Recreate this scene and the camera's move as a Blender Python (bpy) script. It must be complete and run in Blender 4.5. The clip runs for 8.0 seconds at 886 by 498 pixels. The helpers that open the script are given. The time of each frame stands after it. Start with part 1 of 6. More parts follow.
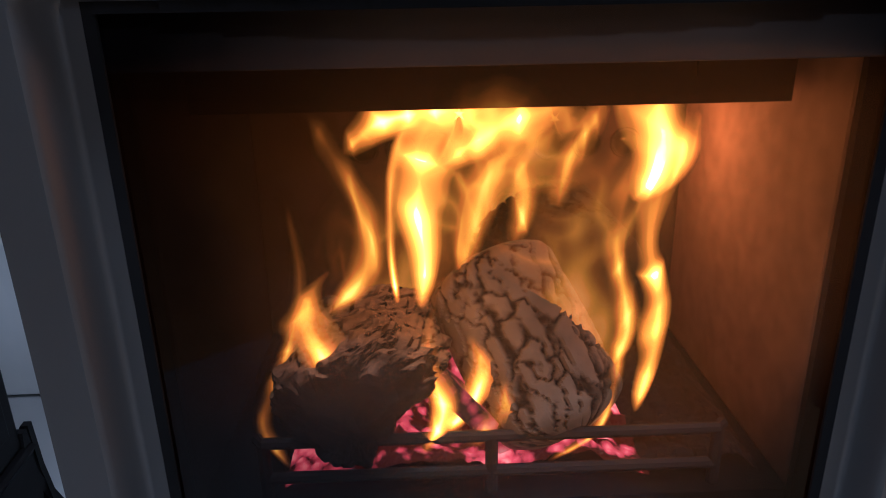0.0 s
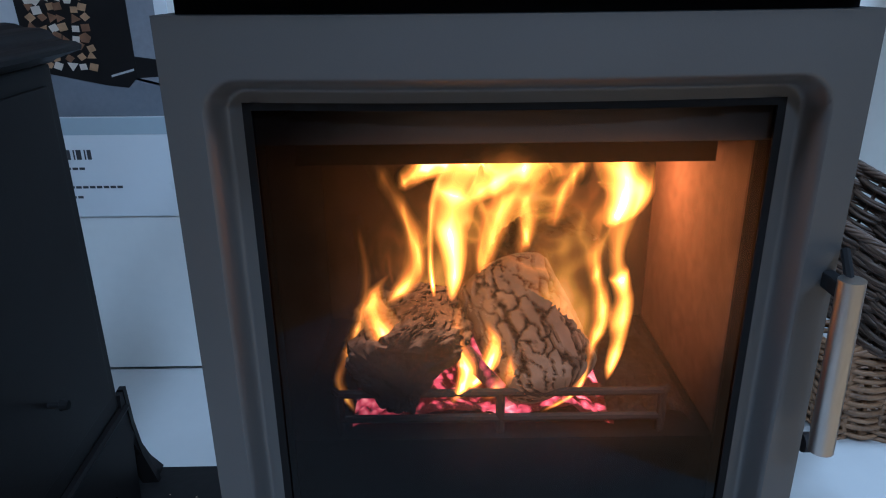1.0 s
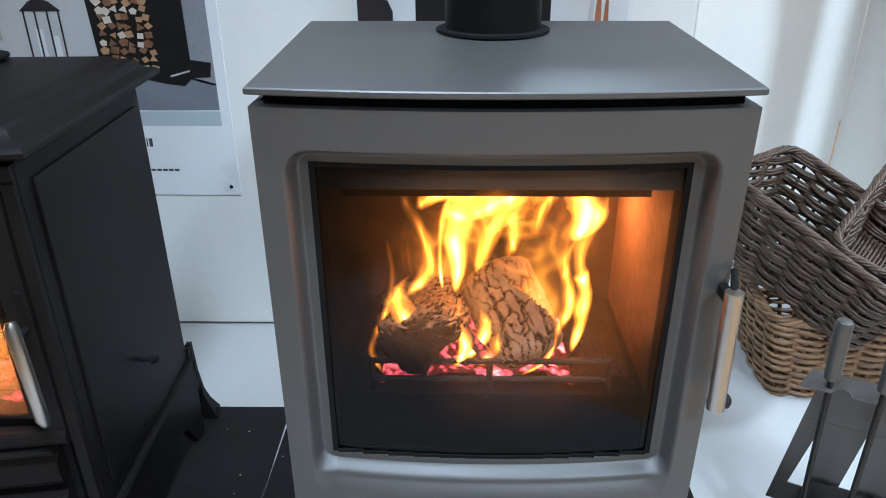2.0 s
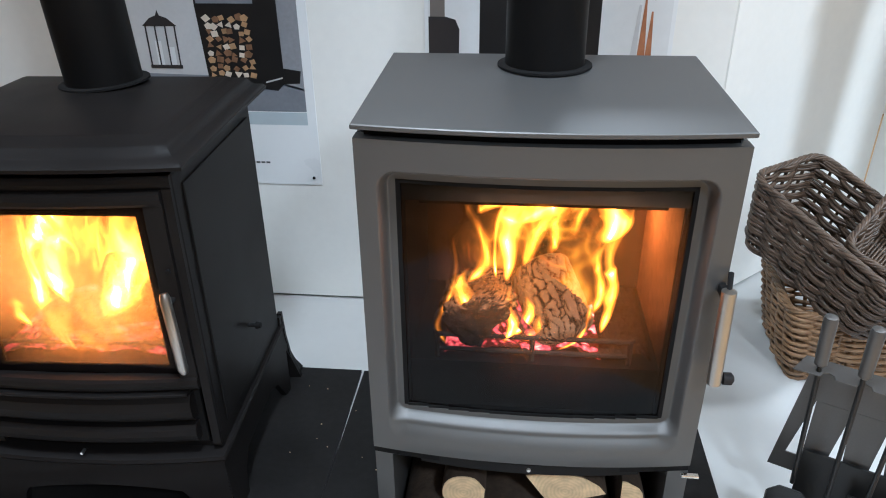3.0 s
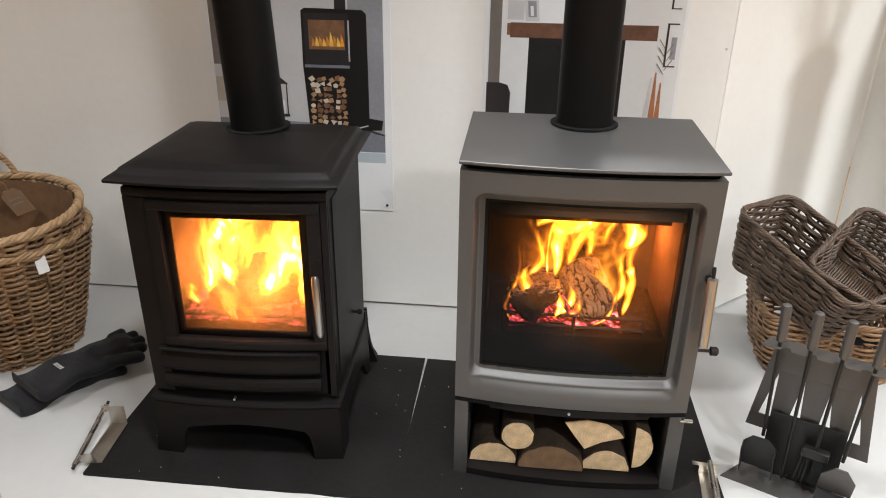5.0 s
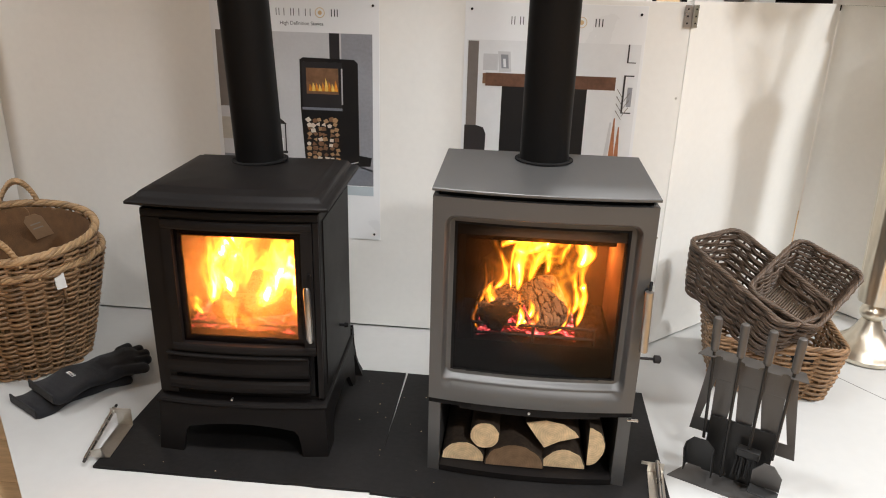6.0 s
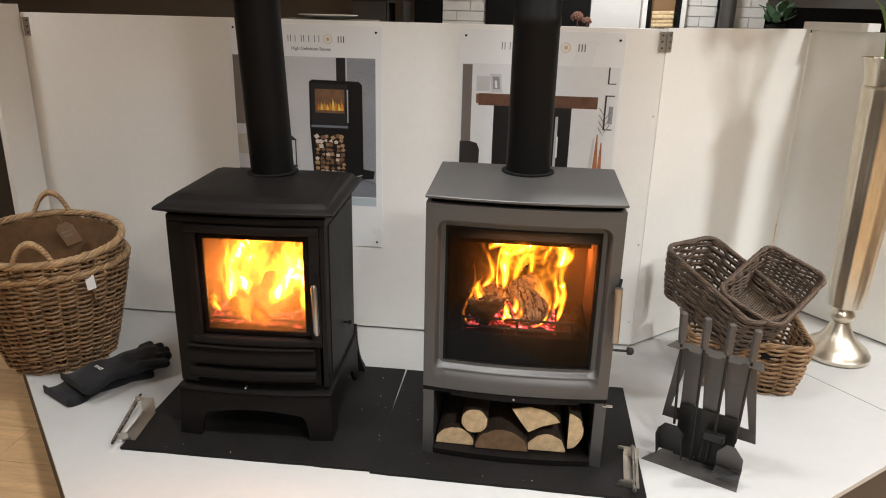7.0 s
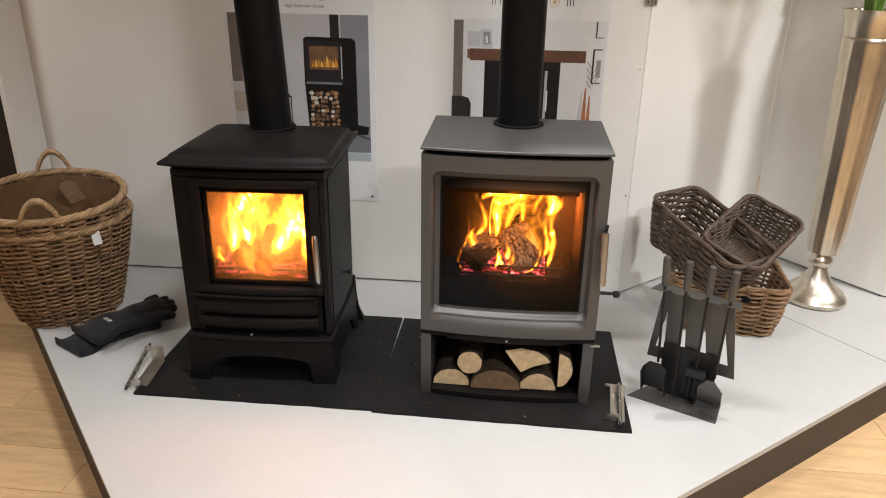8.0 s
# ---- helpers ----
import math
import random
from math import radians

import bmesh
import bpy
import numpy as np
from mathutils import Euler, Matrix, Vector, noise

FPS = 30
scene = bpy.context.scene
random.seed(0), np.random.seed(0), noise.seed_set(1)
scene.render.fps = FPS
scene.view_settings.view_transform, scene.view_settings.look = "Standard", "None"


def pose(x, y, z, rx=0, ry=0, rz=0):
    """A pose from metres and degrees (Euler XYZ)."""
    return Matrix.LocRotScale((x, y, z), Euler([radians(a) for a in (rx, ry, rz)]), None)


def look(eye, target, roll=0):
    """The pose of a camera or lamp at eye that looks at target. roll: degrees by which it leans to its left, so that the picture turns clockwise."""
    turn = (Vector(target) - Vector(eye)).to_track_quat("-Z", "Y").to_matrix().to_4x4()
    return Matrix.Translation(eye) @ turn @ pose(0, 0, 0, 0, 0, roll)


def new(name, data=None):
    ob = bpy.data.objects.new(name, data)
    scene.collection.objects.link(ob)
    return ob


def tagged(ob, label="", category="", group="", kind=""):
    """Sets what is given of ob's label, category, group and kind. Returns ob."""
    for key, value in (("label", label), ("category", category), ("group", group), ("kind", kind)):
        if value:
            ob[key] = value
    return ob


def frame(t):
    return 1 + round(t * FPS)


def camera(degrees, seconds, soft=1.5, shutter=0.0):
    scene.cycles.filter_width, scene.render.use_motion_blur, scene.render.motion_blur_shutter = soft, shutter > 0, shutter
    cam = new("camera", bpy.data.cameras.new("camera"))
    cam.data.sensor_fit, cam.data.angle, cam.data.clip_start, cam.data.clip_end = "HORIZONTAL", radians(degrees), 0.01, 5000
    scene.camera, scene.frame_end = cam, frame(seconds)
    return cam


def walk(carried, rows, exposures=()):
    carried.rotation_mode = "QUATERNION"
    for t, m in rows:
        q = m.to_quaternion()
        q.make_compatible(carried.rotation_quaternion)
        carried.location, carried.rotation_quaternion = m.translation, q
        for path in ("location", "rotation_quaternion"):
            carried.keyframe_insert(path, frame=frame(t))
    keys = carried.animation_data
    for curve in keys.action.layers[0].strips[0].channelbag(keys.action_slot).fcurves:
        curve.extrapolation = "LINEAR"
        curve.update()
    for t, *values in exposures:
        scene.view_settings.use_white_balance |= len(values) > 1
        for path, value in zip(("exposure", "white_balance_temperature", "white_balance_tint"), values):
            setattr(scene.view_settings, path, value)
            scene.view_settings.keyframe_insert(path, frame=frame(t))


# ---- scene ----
cam = camera(63.9, 8.0, 1.05)
PATH = [
    (0, (-0.046, -0.357, 0.73), (0.008, 1.518, 0.036), -1.1),
    (0.5, (-0.05, -0.446, 0.766), (-0.037, 1.436, 0.091), -1.3),
    (1, (-0.06, -0.537, 0.817), (-0.052, 1.329, 0.099), -0.6),
    (1.2, (-0.059, -0.574, 0.847), (-0.044, 1.288, 0.118), -0.4),
    (2.5, (-0.047, -0.827, 1.05), (-0.147, 0.946, 0.13), -0.3),
    (3, (-0.049, -0.918, 1.107), (-0.23, 0.847, 0.183), -0.6),
    (3.5, (-0.093, -1.006, 1.153), (-0.346, 0.755, 0.238), -0.4),
    (4, (-0.146, -1.152, 1.193), (-0.437, 0.621, 0.314), -0.9),
    (4.5, (-0.158, -1.276, 1.218), (-0.384, 0.519, 0.366), -0.5),
    (6, (-0.079, -1.633, 1.261), (-0.263, 0.235, 0.571), 1.6),
    (6.5, (-0.019, -1.747, 1.273), (-0.213, 0.136, 0.629), 0.9),
    (7, (-0.011, -1.842, 1.29), (-0.223, 0.041, 0.648), 1.4),
    (7.5, (-0.015, -1.894, 1.3), (-0.213, -0.036, 0.589), 2.0),
    (8, (-0.01, -1.944, 1.291), (-0.192, -0.097, 0.546), 0.9),
]
EXPOSURES = [
    (0.0, -1.4, 4250, 12), (0.5, -1.15, 4050, 5), (1.0, -0.70, 3950, 2), (1.2, -0.35, 4100, 1), (2.3, 0.20, 4700, 2), (3.5, 0.19, 5050, 4), (4.5, 0.19, 5550, 7), (6.0, 0.22, 5750, 8), (6.5, 0.12, 5800, 8), (7.0, 0.02, 5850, 8), (8.0, -0.07, 5850, 9),
]
walk(cam, [(t, look(eye, target, roll)) for t, eye, target, roll in PATH], EXPOSURES)

# ---- world and lights ----
world = bpy.data.worlds.new("world")
world.use_nodes = True
world.node_tree.nodes["Background"].inputs[0].default_value = (0.9, 0.95, 1.0, 1)
world.node_tree.nodes["Background"].inputs[1].default_value = 0.02
scene.world = world

FLOOR_Z, BOARD_Z, CEIL_Z = -0.165, -0.010, 2.35


def lamp(name, kind, at, aim, power, size, color, spread=160):
    d = bpy.data.lights.new(name, kind)
    d.energy, d.color = power, color
    if kind == "AREA":
        d.shape, d.size, d.spread = "DISK", size, radians(spread)
    else:
        d.shadow_soft_size = size
    ob = new(name, d)
    ob.matrix_basis = look(at, aim)
    return ob


WARM = (1.0, 0.93, 0.84)
# ceiling downlights out of view: place, power, beam; several added only to brighten dim areas
SPOTS = [((2.7, 0.0, CEIL_Z - 0.03), 70, 160), ((1.2, -0.55, CEIL_Z - 0.03), 14, 160), ((0.95, -1.9, CEIL_Z - 0.03), 44, 160), ((-0.28, -0.40, CEIL_Z - 0.03), 16, 112), ((-2.7, -0.2, CEIL_Z - 0.03), 17, 160),
         ((0.6, 3.0, CEIL_Z - 0.03), 30, 160), ((0.4, -3.6, CEIL_Z - 0.03), 14, 160)]
for at, power, beam in SPOTS:
    lamp("unseen_downlight_lamp", "AREA", at, (at[0], at[1], 0), power, 0.32, WARM, beam)
lamp("stove_fire_light", "POINT", (0.145, 0.215, 0.610), (0, 0, 0), 1.9, 0.03, (1.0, 0.27, 0.04))
lamp("stove_fire_light", "POINT", (-0.022, 0.062, 0.535), (0, 0, 0), 0.16, 0.02, (1.0, 0.42, 0.10))
lamp("stove_fire_light", "POINT", (-0.775, 0.17, 0.555), (0, 0, 0), 5.0, 0.05, (1.0, 0.30, 0.07))


# ---- materials ----
def nodes_of(name):
    m = bpy.data.materials.new(name)
    m.use_nodes = True
    return m, m.node_tree.nodes, m.node_tree.links, m.node_tree.nodes["Principled BSDF"]


def pbr(name, color, rough=0.5, metal=0.0, vary=0.12, scale=8.0, fine=120.0, bump=0.15, stretch=(1, 1, 1), sheen=0.0, piece=0.0, spec=0.5, island=0.0):
    """A painted or natural surface with variation at two scales, and optionally from piece to piece."""
    m, n, l, b = nodes_of(name)
    tc = n.new("ShaderNodeTexCoord")
    mp = n.new("ShaderNodeMapping")
    mp.inputs["Scale"].default_value = stretch
    l.new(tc.outputs["Object"], mp.inputs["Vector"])
    big, small = n.new("ShaderNodeTexNoise"), n.new("ShaderNodeTexNoise")
    big.inputs["Scale"].default_value, small.inputs["Scale"].default_value = scale, fine
    big.inputs["Detail"].default_value, small.inputs["Detail"].default_value = 5, 3
    for t in (big, small):
        l.new(mp.outputs[0], t.inputs["Vector"])
    add = n.new("ShaderNodeMath")
    add.operation = "MULTIPLY_ADD"
    add.inputs[1].default_value = 0.45
    l.new(small.outputs["Fac"], add.inputs[0])
    l.new(big.outputs["Fac"], add.inputs[2])
    src = add.outputs[0]
    if piece:
        info = n.new("ShaderNodeObjectInfo")
        pc = n.new("ShaderNodeMath")
        pc.operation = "MULTIPLY_ADD"
        pc.inputs[1].default_value = piece
        l.new(info.outputs["Random"], pc.inputs[0])
        l.new(src, pc.inputs[2])
        src = pc.outputs[0]
    if island:
        geo, pi = n.new("ShaderNodeNewGeometry"), n.new("ShaderNodeMath")
        pi.operation = "MULTIPLY_ADD"
        pi.inputs[1].default_value = island
        l.new(geo.outputs["Random Per Island"], pi.inputs[0])
        l.new(src, pi.inputs[2])
        src = pi.outputs[0]
    ramp = n.new("ShaderNodeValToRGB")
    ramp.color_ramp.elements[0].position, ramp.color_ramp.elements[1].position = 0.35, 1.1 + piece * 0.5 + island * 0.6
    ramp.color_ramp.elements[0].color = (*[max(0, c * (1 - vary)) for c in color], 1)
    ramp.color_ramp.elements[1].color = (*[min(1, c * (1 + vary)) for c in color], 1)
    l.new(src, ramp.inputs[0])
    l.new(ramp.outputs[0], b.inputs["Base Color"])
    rr = n.new("ShaderNodeMapRange")
    rr.inputs["To Min"].default_value, rr.inputs["To Max"].default_value = max(0.02, rough - 0.1), min(1, rough + 0.1)
    l.new(big.outputs["Fac"], rr.inputs["Value"])
    l.new(rr.outputs[0], b.inputs["Roughness"])
    b.inputs["Metallic"].default_value = metal
    b.inputs["Specular IOR Level"].default_value = spec
    b.inputs["Sheen Weight"].default_value = sheen
    bp = n.new("ShaderNodeBump")
    bp.inputs["Strength"].default_value, bp.inputs["Distance"].default_value = bump, 0.002
    l.new(small.outputs["Fac"], bp.inputs["Height"])
    l.new(bp.outputs[0], b.inputs["Normal"])
    return m


def glass_material(name, tint=(1, 1, 1), soot=0.0, rim=None):
    m, n, l, b = nodes_of(name)
    n.remove(b)
    tr, gl, mix, fr = n.new("ShaderNodeBsdfTransparent"), n.new("ShaderNodeBsdfGlossy"), n.new("ShaderNodeMixShader"), n.new("ShaderNodeFresnel")
    tr.inputs[0].default_value = (*tint, 1)
    gl.inputs["Roughness"].default_value = 0.03
    fr.inputs[0].default_value = 1.45
    weak = n.new("ShaderNodeMath")
    weak.operation = "MULTIPLY"
    weak.inputs[1].default_value = 0.4
    l.new(fr.outputs[0], weak.inputs[0])
    l.new(weak.outputs[0], mix.inputs[0])
    l.new(tr.outputs[0], mix.inputs[1])
    l.new(gl.outputs[0], mix.inputs[2])
    last = mix
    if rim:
        # brown soot film that burns clean in the middle of the pane; its rim also paints the firelight's falloff
        cx, cz, rx, rz, edge_tint = rim
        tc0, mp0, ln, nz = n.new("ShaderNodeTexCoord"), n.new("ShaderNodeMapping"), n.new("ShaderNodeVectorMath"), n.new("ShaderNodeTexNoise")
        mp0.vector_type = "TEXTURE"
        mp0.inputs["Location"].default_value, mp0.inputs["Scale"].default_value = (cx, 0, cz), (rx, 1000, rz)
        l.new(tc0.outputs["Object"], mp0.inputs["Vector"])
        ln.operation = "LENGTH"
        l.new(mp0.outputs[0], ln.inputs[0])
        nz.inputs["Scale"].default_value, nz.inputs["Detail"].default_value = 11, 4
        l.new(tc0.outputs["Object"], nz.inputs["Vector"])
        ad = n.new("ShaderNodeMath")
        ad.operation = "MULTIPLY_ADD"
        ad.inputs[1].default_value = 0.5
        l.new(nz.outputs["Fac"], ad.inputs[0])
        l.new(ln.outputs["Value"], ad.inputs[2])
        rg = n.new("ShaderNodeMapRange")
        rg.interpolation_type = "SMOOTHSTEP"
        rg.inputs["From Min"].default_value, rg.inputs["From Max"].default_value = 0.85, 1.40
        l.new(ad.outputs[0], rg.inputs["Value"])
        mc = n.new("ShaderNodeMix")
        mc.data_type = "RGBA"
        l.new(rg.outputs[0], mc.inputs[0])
        mc.inputs[6].default_value, mc.inputs[7].default_value = (*tint, 1), (*edge_tint, 1)
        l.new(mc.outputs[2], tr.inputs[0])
    if soot:
        di, mx2, no = n.new("ShaderNodeBsdfTranslucent"), n.new("ShaderNodeMixShader"), n.new("ShaderNodeTexNoise")
        di.inputs[0].default_value = (0.62, 0.48, 0.38, 1)
        no.inputs["Scale"].default_value = 9
        tc = n.new("ShaderNodeTexCoord")
        l.new(tc.outputs["Object"], no.inputs["Vector"])
        mr = n.new("ShaderNodeMapRange")
        mr.inputs["To Min"].default_value, mr.inputs["To Max"].default_value = soot * 0.45, soot
        l.new(no.outputs["Fac"], mr.inputs["Value"])
        film = mr.outputs[0]
        if rim:
            keep, less = n.new("ShaderNodeMath"), n.new("ShaderNodeMath")
            keep.operation, less.operation = "MULTIPLY_ADD", "MULTIPLY"
            keep.inputs[1].default_value, keep.inputs[2].default_value = -0.8, 1.0
            l.new(rg.outputs[0], keep.inputs[0])
            l.new(keep.outputs[0], less.inputs[0])
            l.new(film, less.inputs[1])
            film = less.outputs[0]
        l.new(film, mx2.inputs[0])
        l.new(mix.outputs[0], mx2.inputs[1])
        l.new(di.outputs[0], mx2.inputs[2])
        last = mx2
    l.new(last.outputs[0], n["Material Output"].inputs[0])
    return m


def flame_material(name, power, hot):
    """Thin burning gas: it adds light and hides nothing."""
    m, n, l, b = nodes_of(name)
    n.remove(b)
    uv = n.new("ShaderNodeUVMap")
    uv.uv_map = "UVMap"
    sep = n.new("ShaderNodeSeparateXYZ")
    l.new(uv.outputs[0], sep.inputs[0])
    info, tc = n.new("ShaderNodeObjectInfo"), n.new("ShaderNodeTexCoord")
    mp = n.new("ShaderNodeMapping")
    mp.inputs["Scale"].default_value = (1, 1, 0.5)
    l.new(tc.outputs["Object"], mp.inputs["Vector"])
    off = n.new("ShaderNodeVectorMath")
    off.operation = "SCALE"
    off.inputs[0].default_value = (7.0, 3.0, 5.0)
    l.new(info.outputs["Random"], off.inputs["Scale"])
    l.new(off.outputs[0], mp.inputs["Location"])

    def noisy(scale, detail, distort):
        t = n.new("ShaderNodeTexNoise")
        t.inputs["Scale"].default_value, t.inputs["Detail"].default_value, t.inputs["Distortion"].default_value = scale, detail, distort
        l.new(mp.outputs[0], t.inputs["Vector"])
        return t.outputs["Fac"]

    def op(kind, a, bb, c=None):
        t = n.new("ShaderNodeMath")
        t.operation = kind
        for k, v in enumerate((a, bb, c)):
            if v is None:
                continue
            if isinstance(v, (int, float)):
                t.inputs[k].default_value = v
            else:
                l.new(v, t.inputs[k])
        return t.outputs[0]

    n1, n2 = noisy(13, 1.2, 1.4), noisy(10, 0.8, 2.6)
    ridge = op("POWER", op("SUBTRACT", 1.0, op("ABSOLUTE", op("MULTIPLY_ADD", n2, 3.2, -1.6), 0)), 2.0)
    ridge = op("MAXIMUM", ridge, 0.0)
    u, v = sep.outputs[0], sep.outputs[1]
    shift = op("MULTIPLY", op("MULTIPLY", op("SUBTRACT", n1, 0.5), 1.3), op("ADD", v, 0.15))
    edge = op("SUBTRACT", 1.0, op("ABSOLUTE", op("MULTIPLY_ADD", op("ADD", u, shift), 2.0, -1.0), 0))
    edge = op("MAXIMUM", edge, 0.0)
    edge = op("MULTIPLY", edge, op("MAXIMUM", op("SUBTRACT", 1.0, op("ABSOLUTE", op("MULTIPLY_ADD", u, 2.0, -1.0), 0)), 0.0))
    edge = op("POWER", edge, 0.6)
    low = op("MINIMUM", op("MULTIPLY", v, 7.0), 1.0)
    top = op("SUBTRACT", 1.0, op("POWER", v, 2.2))
    body = op("MULTIPLY", op("MULTIPLY", edge, low), top)
    heat = op("MULTIPLY", body, op("MULTIPLY_ADD", ridge, 0.66, 0.34))
    ramp = n.new("ShaderNodeValToRGB")
    e = ramp.color_ramp.elements
    e[0].position, e[0].color = 0.08, (0, 0, 0, 1)
    e[1].position, e[1].color = 0.95, hot
    for p, c in ((0.20, (0.032, 0.009, 0.0003, 1)), (0.38, (0.16, 0.040, 0.001, 1)), (0.62, (0.54, 0.178, 0.005, 1))):
        k = e.new(p)
        k.color = c
    l.new(heat, ramp.inputs[0])
    em, tr, ad = n.new("ShaderNodeEmission"), n.new("ShaderNodeBsdfTransparent"), n.new("ShaderNodeAddShader")
    l.new(ramp.outputs[0], em.inputs[0])
    em.inputs[1].default_value = power
    l.new(em.outputs[0], ad.inputs[0])
    l.new(tr.outputs[0], ad.inputs[1])
    l.new(ad.outputs[0], n["Material Output"].inputs[0])
    return m


def ember_material(name, power):
    m, n, l, b = nodes_of(name)
    tc, no, no2 = n.new("ShaderNodeTexCoord"), n.new("ShaderNodeTexNoise"), n.new("ShaderNodeTexVoronoi")
    no.inputs["Scale"].default_value, no.inputs["Detail"].default_value = 38, 6
    no2.inputs["Scale"].default_value = 90
    l.new(tc.outputs["Object"], no.inputs["Vector"])
    l.new(tc.outputs["Object"], no2.inputs["Vector"])
    mu = n.new("ShaderNodeMath")
    mu.operation = "MULTIPLY_ADD"
    mu.inputs[1].default_value = -0.35
    l.new(no2.outputs["Distance"], mu.inputs[0])
    l.new(no.outputs["Fac"], mu.inputs[2])
    r = n.new("ShaderNodeValToRGB")
    r.color_ramp.elements[0].position, r.color_ramp.elements[0].color = 0.3, (0.02, 0.0, 0.0, 1)
    r.color_ramp.elements[1].position, r.color_ramp.elements[1].color = 0.66, (1.0, 0.28, 0.2, 1)
    k = r.color_ramp.elements.new(0.45)
    k.color = (0.5, 0.04, 0.05, 1)
    l.new(mu.outputs[0], r.inputs[0])
    l.new(r.outputs[0], b.inputs["Emission Color"])
    b.inputs["Emission Strength"].default_value = power
    b.inputs["Base Color"].default_value = (0.05, 0.035, 0.03, 1)
    b.inputs["Roughness"].default_value = 0.95
    return m


def char_material(name, chunk, crack, ash_top=None):
    """Burning wood: pale ashy chunks parted by dark cracks (mesh attribute 'crack')."""
    m, n, l, b = nodes_of(name)
    at = n.new("ShaderNodeAttribute")
    at.attribute_name = "crack"
    tc, no = n.new("ShaderNodeTexCoord"), n.new("ShaderNodeTexNoise")
    no.inputs["Scale"].default_value, no.inputs["Detail"].default_value = 60, 6
    l.new(tc.outputs["Object"], no.inputs["Vector"])
    r = n.new("ShaderNodeValToRGB")
    r.color_ramp.elements[0].color = (*crack, 1)
    r.color_ramp.elements[0].position = 0.12
    r.color_ramp.elements[1].color = (*chunk, 1)
    r.color_ramp.elements[1].position = 0.6
    ash = n.new("ShaderNodeMath")
    ash.operation = "MULTIPLY"
    big = n.new("ShaderNodeTexNoise")
    big.inputs["Scale"].default_value, big.inputs["Detail"].default_value = 24, 3
    l.new(tc.outputs["Object"], big.inputs["Vector"])
    gain = n.new("ShaderNodeMapRange")
    gain.inputs["From Min"].default_value, gain.inputs["From Max"].default_value, gain.inputs["To Min"].default_value, gain.inputs["To Max"].default_value = 0.30, 0.52, 0.5, 1.0
    l.new(big.outputs["Fac"], gain.inputs["Value"])
    l.new(at.outputs["Fac"], ash.inputs[0])
    l.new(gain.outputs[0], ash.inputs[1])
    l.new(ash.outputs[0], r.inputs[0])
    mx = n.new("ShaderNodeMix")
    mx.data_type, mx.blend_type = "RGBA", "MULTIPLY"
    mx.inputs[0].default_value = 0.6
    l.new(r.outputs[0], mx.inputs[6])
    l.new(no.outputs["Fac"], mx.inputs[7])
    out = mx.outputs[2]
    if ash_top:
        # flaky ash lies on whatever faces up
        ge, sp, th, am = n.new("ShaderNodeNewGeometry"), n.new("ShaderNodeSeparateXYZ"), n.new("ShaderNodeMapRange"), n.new("ShaderNodeMix")
        l.new(ge.outputs["Normal"], sp.inputs[0])
        th.inputs["From Min"].default_value, th.inputs["From Max"].default_value = 1.08, 1.40
        su = n.new("ShaderNodeMath")
        su.operation = "MULTIPLY_ADD"
        su.inputs[1].default_value = 0.9
        l.new(no.outputs["Fac"], su.inputs[0])
        l.new(sp.outputs[2], su.inputs[2])
        l.new(su.outputs[0], th.inputs["Value"])
        am.data_type = "RGBA"
        l.new(th.outputs[0], am.inputs[0])
        l.new(out, am.inputs[6])
        am.inputs[7].default_value = (*ash_top, 1)
        out = am.outputs[2]
    l.new(out, b.inputs["Base Color"])
    b.inputs["Roughness"].default_value = 0.95
    bp = n.new("ShaderNodeBump")
    bp.inputs["Strength"].default_value, bp.inputs["Distance"].default_value = 0.8, 0.004
    l.new(no.outputs["Fac"], bp.inputs["Height"])
    l.new(bp.outputs[0], b.inputs["Normal"])
    return m


def log_end_material(name, color):
    """Sawn end grain: growth rings round the local y axis and radial checks."""
    m, n, l, b = nodes_of(name)
    tc, wv, no = n.new("ShaderNodeTexCoord"), n.new("ShaderNodeTexWave"), n.new("ShaderNodeTexNoise")
    wv.wave_type, wv.rings_direction = "RINGS", "Y"
    wv.inputs["Scale"].default_value, wv.inputs["Distortion"].default_value, wv.inputs["Detail"].default_value = 48, 5.0, 3
    no.inputs["Scale"].default_value, no.inputs["Detail"].default_value = 45, 6
    l.new(tc.outputs["Object"], wv.inputs["Vector"])
    l.new(tc.outputs["Object"], no.inputs["Vector"])
    a = n.new("ShaderNodeMath")
    a.operation = "MULTIPLY_ADD"
    a.inputs[1].default_value = 0.12
    l.new(wv.outputs["Fac"], a.inputs[0])
    l.new(no.outputs["Fac"], a.inputs[2])
    r = n.new("ShaderNodeValToRGB")
    r.color_ramp.elements[0].position, r.color_ramp.elements[0].color = 0.3, (*[c * 0.6 for c in color], 1)
    r.color_ramp.elements[1].position, r.color_ramp.elements[1].color = 0.8, (*color, 1)
    l.new(a.outputs[0], r.inputs[0])
    l.new(r.outputs[0], b.inputs["Base Color"])
    b.inputs["Roughness"].default_value = 0.85
    bp = n.new("ShaderNodeBump")
    bp.inputs["Strength"].default_value, bp.inputs["Distance"].default_value = 0.3, 0.001
    l.new(a.outputs[0], bp.inputs["Height"])
    l.new(bp.outputs[0], b.inputs["Normal"])
    return m


def glow_material(name, color, power):
    m, n, l, b = nodes_of(name)
    b.inputs["Emission Color"].default_value = (*color, 1)
    b.inputs["Emission Strength"].default_value = power
    b.inputs["Base Color"].default_value = (*color, 1)
    return m


